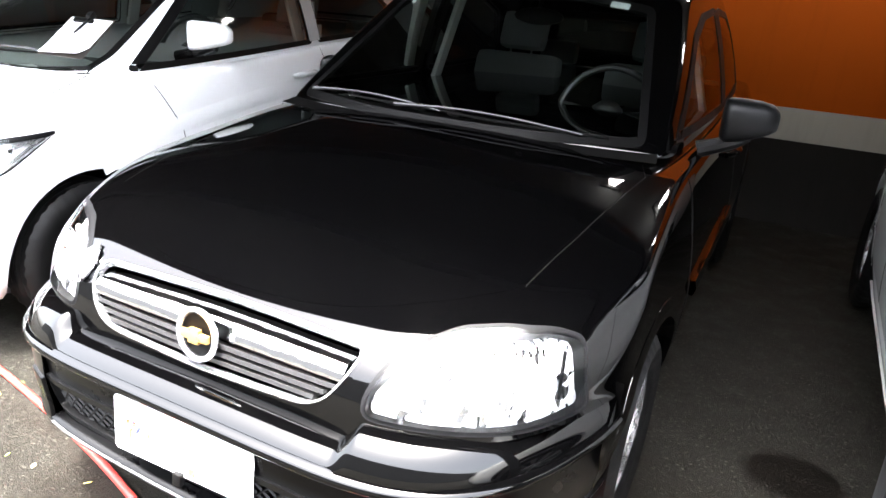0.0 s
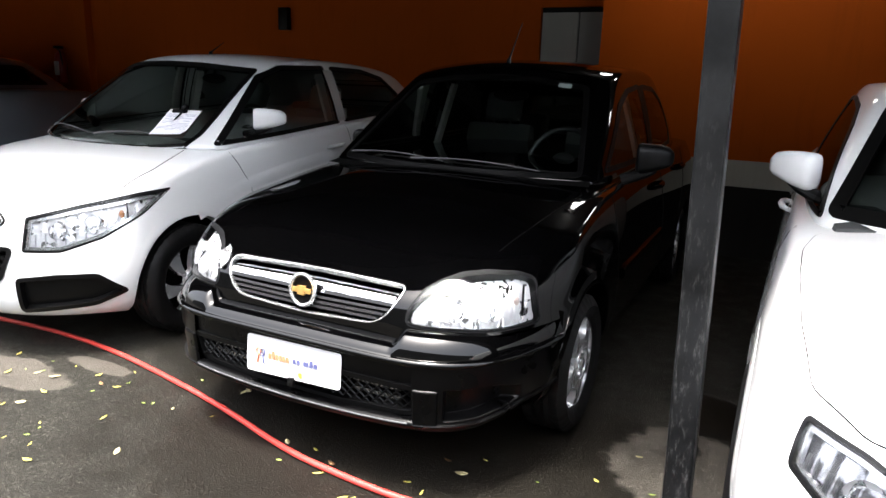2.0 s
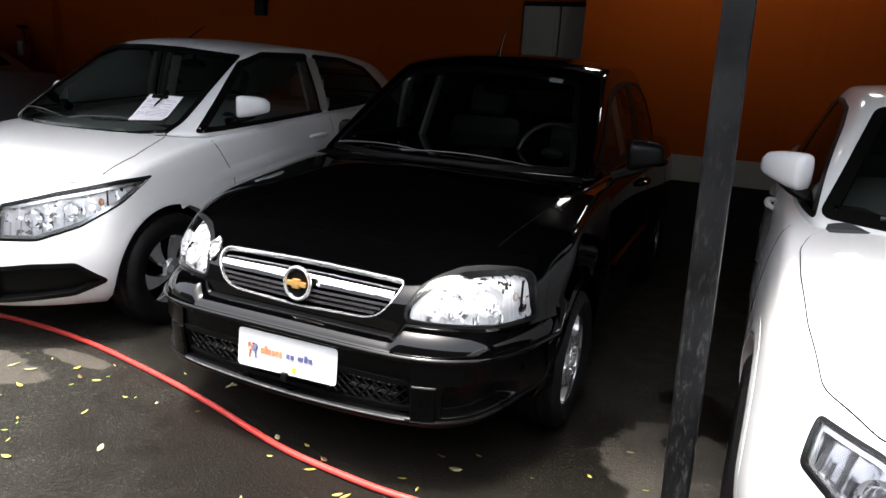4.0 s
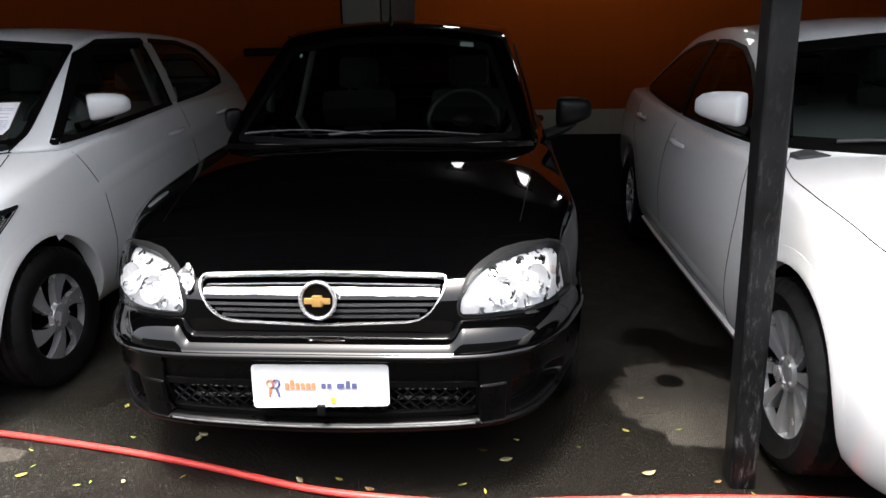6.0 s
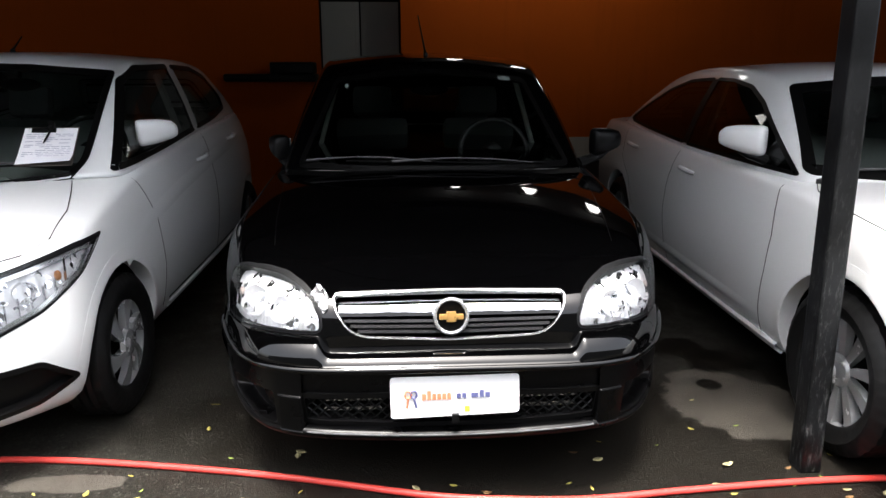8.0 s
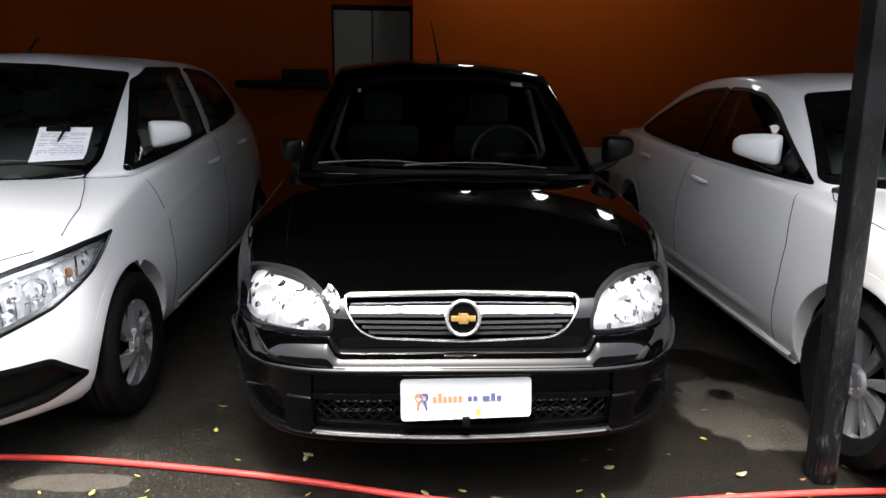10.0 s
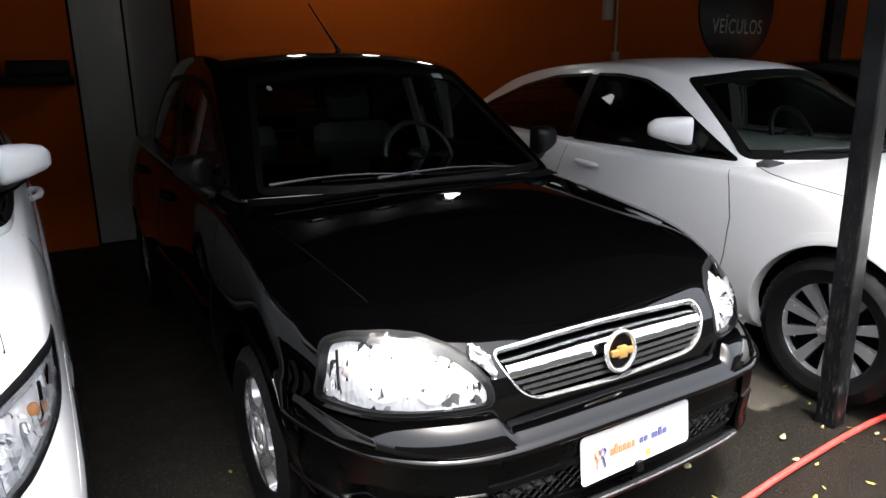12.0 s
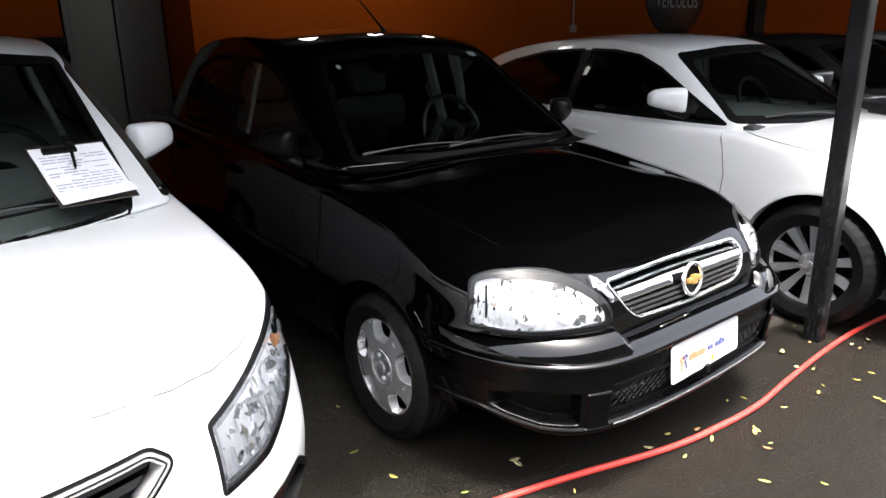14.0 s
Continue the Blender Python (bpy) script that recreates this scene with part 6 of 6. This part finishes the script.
block("wall_west", (-12.2, 0.0, 0.0), (-12.0, WL + 0.2, TOP + 0.25), M_WALL, label="orange side wall", category="wall")
block("wall_east", (14.0, 0.0, 0.0), (14.2, WR + 0.3, TOP + 0.25), M_WALL, label="orange side wall", category="wall")

# grey two-leaf door
dr = tagged(new("door_1"), "grey metal two-leaf door in the orange wall", "door", "", "structure")
dr.matrix_basis = pose(-0.98, WL, 0)
for k in range(2):
    bm = bmesh.new()
    x0 = 0.02 + k * 0.385
    box(bm, (x0, 0.0, 0.02), (x0 + 0.37, 0.045, 2.08), 0.006)
    box(bm, (x0 + 0.04, -0.004, 0.10), (x0 + 0.33, 0.02, 2.0), 0.004)
    part("door_leaf", bm, M_DOORGREY, dr)
bm = bmesh.new()
box(bm, (0.0, 0.045, 0.0), (0.80, 0.10, 2.13))
part("door_frame", bm, M_GAP, dr)

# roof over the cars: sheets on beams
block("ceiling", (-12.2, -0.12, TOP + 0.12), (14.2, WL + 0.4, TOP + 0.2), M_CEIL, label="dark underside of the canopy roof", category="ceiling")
for i, y in enumerate((0.09, 1.4, 2.7)):
    block("ceiling_beam", (-12.0, y - 0.05, TOP - 0.04), (14.0, y + 0.05, TOP + 0.12), M_POST, label="dark steel roof beam", category="beam")

# post, leaning a little
bm = bmesh.new()
box(bm, (1.262, 0.045, 0.0), (1.340, 0.125, TOP - 0.04), 0.008)
for v in bm.verts:
    v.co.x -= 0.026 * v.co.z
pst = tagged(finish(bm, "steel_post", M_POST, None, "", False), "dark square steel post with scratched paint", "post", "", "structure")

# ---- cars in the row ----
black_saloon()
hatch_ob, hatch_up = hatch("white_hatchback", "white hatchback car with a clipboard on its windscreen", pose(-2.185, 0.70, 0, 0, 0, 0.6), M_WHITE)
sal_ob, sal_up = saloon("white_saloon", "white saloon car with dark windows and alloy wheels", pose(2.335, 0.213, 0, 0, 0, -0.8), M_WHITE_B)
saloon("grey_saloon", "blue-grey saloon car parked across the row", pose(-10.85, 3.4, 0, 0, 0, -90) @ Matrix.Diagonal((1.1, 1.08, 1.07, 1.0)), M_GREY, full=False)
saloon("dark_saloon", "near-black saloon car in the shade", pose(4.85, 0.5, 0), M_DARK, full=False)
saloon("silver_saloon", "silver saloon car in the shade", pose(7.45, 0.6, 0), M_SILVER, full=False)

# ---- hose ----
M_HOSE = simple("red_hose_rubber", (0.62, 0.055, 0.045), 0.4, vary=0.15, scale=10)
bm = bmesh.new()
hp = spline([(-3.3, 0.10, 0.012), (-2.8, 0.20, 0.012), (-2.35, 0.25, 0.012), (-1.9, 0.285, 0.012), (-1.46, 0.265, 0.012), (-0.96, 0.185, 0.012), (-0.54, 0.095, 0.012), (-0.1, -0.025, 0.012),
             (0.18, -0.065, 0.012), (0.45, -0.078, 0.012), (0.77, -0.05, 0.012), (1.17, -0.022, 0.012), (1.55, -0.015, 0.012), (1.83, -0.035, 0.012), (2.3, -0.10, 0.012), (2.8, -0.2, 0.012)], 10)
tube(bm, hp, 0.012, 10)
tagged(finish(bm, "garden_hose", M_HOSE, None, "", True), "red rubber hose lying across the asphalt", "hose")

# ---- things on and round the cars ----


def clipboard():
    # its lower edge rests on the wiper, its top leans on the glass
    base = Vector((0.515, 0.160, 1.034))
    ux = Vector((0.456, 0.085, -0.004)).normalized()
    uz = Vector((-0.078, 0.187, 0.137))
    uz = (uz - ux * uz.dot(ux)).normalized()
    uy = uz.cross(ux).normalized()
    m = Matrix((( ux.x, uy.x, uz.x, base.x), (ux.y, uy.y, uz.y, base.y), (ux.z, uy.z, uz.z, base.z), (0, 0, 0, 1)))
    ob = root("clipboard", "dark clipboard with printed sheet and pen, on the windscreen", "clipboard", hatch_ob.matrix_basis @ m)
    bm = bmesh.new()
    vs = box(bm, (-0.111, 0.0, 0.0), (0.111, 0.004, 0.255), 0.0015)
    part("board", bm, M_BOARD, ob)
    bm = bmesh.new()
    rows = []
    for i in range(13):
        z = 0.003 + 0.240 * i / 12
        curl = 0.022 * max(0.0, 0.25 - i / 12) ** 1.0 * 4
        rows.append([bm.verts.new((x, -0.003 - curl * (0.3 + 0.7 * (x + 0.105) / 0.21), z - curl * 0.1)) for x in np.linspace(-0.106, 0.106, 8)])
    for a, b in zip(rows, rows[1:]):
        for k in range(7):
            bm.faces.new((a[k], a[k + 1], b[k + 1], b[k]))
    sh = part("paper_sheet", bm, M_PAPER, ob, "white printed form, its lower edge curling")
    bm = bmesh.new()
    rnd = random.Random(3)
    for r in range(14):
        z = 0.198 - r * 0.0118
        x = -0.092
        while x < 0.085:
            w = rnd.uniform(0.012, 0.045)
            if rnd.random() < 0.75:
                box(bm, (x, -0.0045, z), (min(0.092, x + w), -0.0035, z + 0.0035))
            x += w + 0.006
    pr = part("printed_text", bm, M_INK_G, sh)
    pr["kind"] = "stuff"
    bm = bmesh.new()
    box(bm, (-0.075, -0.014, 0.212), (0.02, -0.002, 0.232), 0.003)
    box(bm, (-0.012, -0.03, 0.228), (0.012, -0.006, 0.262), 0.004)
    part("clip", bm, M_PLASTIC, ob)
    bm = bmesh.new()
    tube(bm, [(0.006, -0.016, 0.235), (-0.006, -0.013, 0.18), (-0.014, -0.011, 0.145), (-0.018, -0.009, 0.135)], [0.005, 0.005, 0.004, 0.001], 8)
    part("pen", bm, M_PLASTIC, ob)


clipboard()

# black shelf with a box, on the set-back wall
sh = root("wall_shelf", "black wooden shelf fixed to the orange wall", "shelf", pose(-1.42, WL, 1.34))
bm = bmesh.new()
box(bm, (-0.46, -0.30, -0.015), (0.42, -0.002, 0.06), 0.025)
part("board", bm, M_PLASTIC, sh)
bm = bmesh.new()
box(bm, (0, 0, 0), (0.42, 0.24, 0.11), 0.02)
bx = tagged(finish(bm, "storage_box", M_PLASTIC, None, "", True, 40), "black plastic box standing on the shelf", "box")
bx.matrix_basis = pose(-1.44, WL - 0.28, 1.40)

# fire extinguisher on the far wall
ex = root("fire_extinguisher", "red fire extinguisher with pale label, hung on the wall", "fire extinguisher", pose(-8.46, WL - 0.10, 1.18))
M_RED = simple("red_enamel", (0.35, 0.02, 0.015), 0.3, vary=0.1)
bm = bmesh.new()
lathe(bm, [(0.001, 0.0), (0.07, 0.0), (0.08, 0.02), (0.08, 0.36), (0.06, 0.42), (0.025, 0.45), (0.025, 0.48), (0.001, 0.48)], 20)
bmesh.ops.transform(bm, matrix=Matrix.Rotation(-math.pi / 2, 4, "Y"), verts=bm.verts)
bmesh.ops.recalc_face_normals(bm, faces=bm.faces)
part("cylinder", bm, M_RED, ex)
bm = bmesh.new()
box(bm, (-0.02, -0.09, 0.48), (0.02, 0.05, 0.52), 0.006)
tube(bm, [(0.0, -0.05, 0.49), (0.09, -0.06, 0.44), (0.11, -0.05, 0.25)], 0.011, 6)
part("valve", bm, M_PLASTIC, ex)
bm = bmesh.new()
box(bm, (-0.05, -0.083, 0.10), (0.05, -0.066, 0.30), 0.006)
part("paper_label", bm, M_CARD, ex)
block("pilaster_left", (-8.05, WL - 0.12, 0.0), (-7.8, WL - 0.008, TOP), M_WALL, label="orange pilaster on the wall", category="pilaster")
bm = bmesh.new()
box(bm, (-0.07, -0.08, -0.13), (0.07, -0.002, 0.13), 0.01)
o = tagged(finish(bm, "wall_box", M_PLASTIC, None, "", True, 40), "small black box fixed to the orange wall", "box")
o.matrix_basis = pose(-4.23, WL, 2.05)

# switch box, conduit and socket
cb = root("electric_conduit", "pale conduit with switch box and socket on the orange wall", "conduit", pose(4.08, WR, 0))
M_PALE = simple("pale_plastic", (0.45, 0.43, 0.38), 0.5, vary=0.1)
bm = bmesh.new()
tube(bm, [(0.10, -0.02, 1.55), (0.10, -0.02, TOP)], 0.011, 8)
part("pipe", bm, M_PALE, cb)
bm = bmesh.new()
box(bm, (0.06, -0.045, 1.50), (0.14, -0.002, 1.58), 0.006)
part("socket", bm, M_PALE, cb)
bm = bmesh.new()
box(bm, (-0.10, -0.07, 1.90), (0.0, -0.002, 2.10), 0.01)
part("switch_box", bm, M_PALE, cb)

# round black sign with white letters
sg = root("round_sign", "round black sign with white lettering on the orange wall", "sign", pose(6.17, WR, 2.12))
M_SIGN = simple("sign_black", (0.008, 0.008, 0.009), 0.4, vary=0.2)
M_LETTER = simple("sign_white", (0.7, 0.7, 0.68), 0.5, vary=0.05)
bm = bmesh.new()
lathe(bm, [(0.001, 0.03), (0.67, 0.03), (0.69, 0.02), (0.69, 0.002), (0.001, 0.002)], 60)
bmesh.ops.transform(bm, matrix=Matrix.Rotation(-math.pi / 2, 4, "Z"), verts=bm.verts)
bmesh.ops.recalc_face_normals(bm, faces=bm.faces)
part("panel", bm, M_SIGN, sg)
fc = bpy.data.curves.new("lettering", "FONT")
fc.body = "VEÍCULOS"
fc.size, fc.extrude, fc.align_x, fc.align_y = 0.24, 0.004, "CENTER", "CENTER"
fc.space_character = 1.12
to = new("lettering_tmp", fc)
dg = bpy.context.evaluated_depsgraph_get()
tm = bpy.data.meshes.new_from_object(to.evaluated_get(dg))
bpy.data.objects.remove(to)
tm.materials.clear()
tm.materials.append(M_LETTER)
lt = new("lettering", tm)
lt.parent = sg
lt.matrix_basis = pose(0, -0.036, -0.25, 90, 0, 0) @ Matrix.Diagonal((0.78, 1, 1, 1))

# ---- fallen leaves ----
def leaf_mat(name, c):
    return simple(name, c, 0.6, vary=0.35, scale=40, bumpy=0.2, bscale=200)


LM = [leaf_mat("leaf_yellow", (0.42, 0.36, 0.08)), leaf_mat("leaf_pale", (0.36, 0.32, 0.17)), leaf_mat("leaf_green", (0.26, 0.34, 0.07)), leaf_mat("leaf_brown", (0.22, 0.12, 0.05))]


def leaf(mat, curl, wide):
    bm = bmesh.new()
    rows = []
    for i, (s, w) in enumerate(((0, 0.02), (0.15, 0.5), (0.35, 0.95), (0.55, 1.0), (0.75, 0.7), (0.9, 0.35), (1.0, 0.03))):
        y = (s - 0.5) * 0.055
        ww = w * 0.012 * wide
        z = 0.003 + curl * (abs(s - 0.5) * 2) ** 2 * 0.010
        rows.append([bm.verts.new((-ww, y, z + curl * 0.006 * w)), bm.verts.new((0, y, z)), bm.verts.new((ww, y, z + curl * 0.005 * w))])
    for a, b in zip(rows, rows[1:]):
        for k in range(2):
            bm.faces.new((a[k], a[k + 1], b[k + 1], b[k]))
    ex = bmesh.ops.extrude_face_region(bm, geom=list(bm.faces))
    bmesh.ops.translate(bm, vec=(0, 0, 0.0008), verts=[v for v in ex["geom"] if isinstance(v, bmesh.types.BMVert)])
    bmesh.ops.recalc_face_normals(bm, faces=bm.faces)
    ob = finish(bm, "fallen_leaf", mat, None, "", True)
    names = {"leaf_yellow": "yellow", "leaf_pale": "pale dry", "leaf_green": "yellowish green", "leaf_brown": "brown withered"}
    return tagged(ob, "small %s fallen leaf lying on the asphalt" % names[mat.name], "leaf", "fallen leaves")


rl = random.Random(11)
protos = [leaf(m, c, w) for m, c, w in ((LM[0], 0.8, 1.0), (LM[0], 0.3, 0.7), (LM[1], 1.2, 0.9), (LM[1], 0.5, 1.2), (LM[2], 0.6, 0.9), (LM[3], 1.3, 1.0))]
spots = [(-0.97, 0.478), (-1.0, 0.695), (1.018, 0.104), (-0.57, 0.286), (1.189, 0.389), (-1.178, -0.005), (-0.578, 0.26), (0.11, -0.016), (-0.883, 1.019), (0.59, 0.30), (0.47, 0.22), (0.55, 0.17)]
while len(spots) < 130:
    x, y = rl.uniform(-2.6, 3.0), rl.gauss(-0.05, 0.35)
    if abs(x) < 0.72 and y > 0.05:
        continue
    if -1.3 > x > -2.9 and y > 0.1 or x > 1.5 and y > -0.25:
        continue
    spots.append((x, y))
for i, (x, y) in enumerate(spots):
    src = protos[i] if i < len(protos) else protos[rl.choice((0, 0, 1, 1, 2, 3, 4, 4, 5))]
    m = pose(x, y, 0.001, rl.uniform(-6, 6), rl.uniform(-6, 6), rl.uniform(0, 360)) @ Matrix.Diagonal((*([rl.uniform(0.5, 1.1)] * 3), 1))
    if i < len(protos):
        src.matrix_basis = m
    else:
        c = copy_thing(protos[protos.index(src)], m)

# ---- small ceiling lamps ----
M_GLOW, gnt, gb_ = mat_new("lamp_diffuser")
gb_.inputs["Base Color"].default_value = (0.9, 0.9, 0.88, 1)
gb_.inputs["Emission Color"].default_value = (1.0, 0.98, 0.93, 1)
gb_.inputs["Emission Strength"].default_value = 2.2


def ceiling_lamp():
    ob = root("ceiling_lamp", "small lit ceiling lamp with a dark housing", "lamp", pose(0, 0, 0), "ceiling lamps")
    bm = bmesh.new()
    box(bm, (-0.11, -0.10, -0.03), (0.11, 0.10, -0.001), 0.008)
    part("housing", bm, M_PLASTIC, ob)
    bm = bmesh.new()
    fr = [bm.verts.new(p) for p in ((-0.085, -0.03, -0.22), (0.085, -0.03, -0.22), (0.030, -0.03, -0.035), (-0.030, -0.03, -0.035))]
    bk = [bm.verts.new((v.co.x, 0.03, v.co.z)) for v in fr]
    bm.faces.new(fr)
    bm.faces.new(bk[::-1])
    for k in range(4):
        bm.faces.new((fr[k], bk[k], bk[(k + 1) % 4], fr[(k + 1) % 4]))
    bmesh.ops.recalc_face_normals(bm, faces=bm.faces)
    part("diffuser", bm, M_GLOW, ob, "bright white tapered diffuser", smooth=False)
    return ob


lamp0 = ceiling_lamp()
lamp0.matrix_basis = pose(0.30, 3.5, TOP + 0.12)
for k in range(1, 3):
    copy_thing(lamp0, pose(0.30 + 0.74 * k, 3.5, TOP + 0.12))
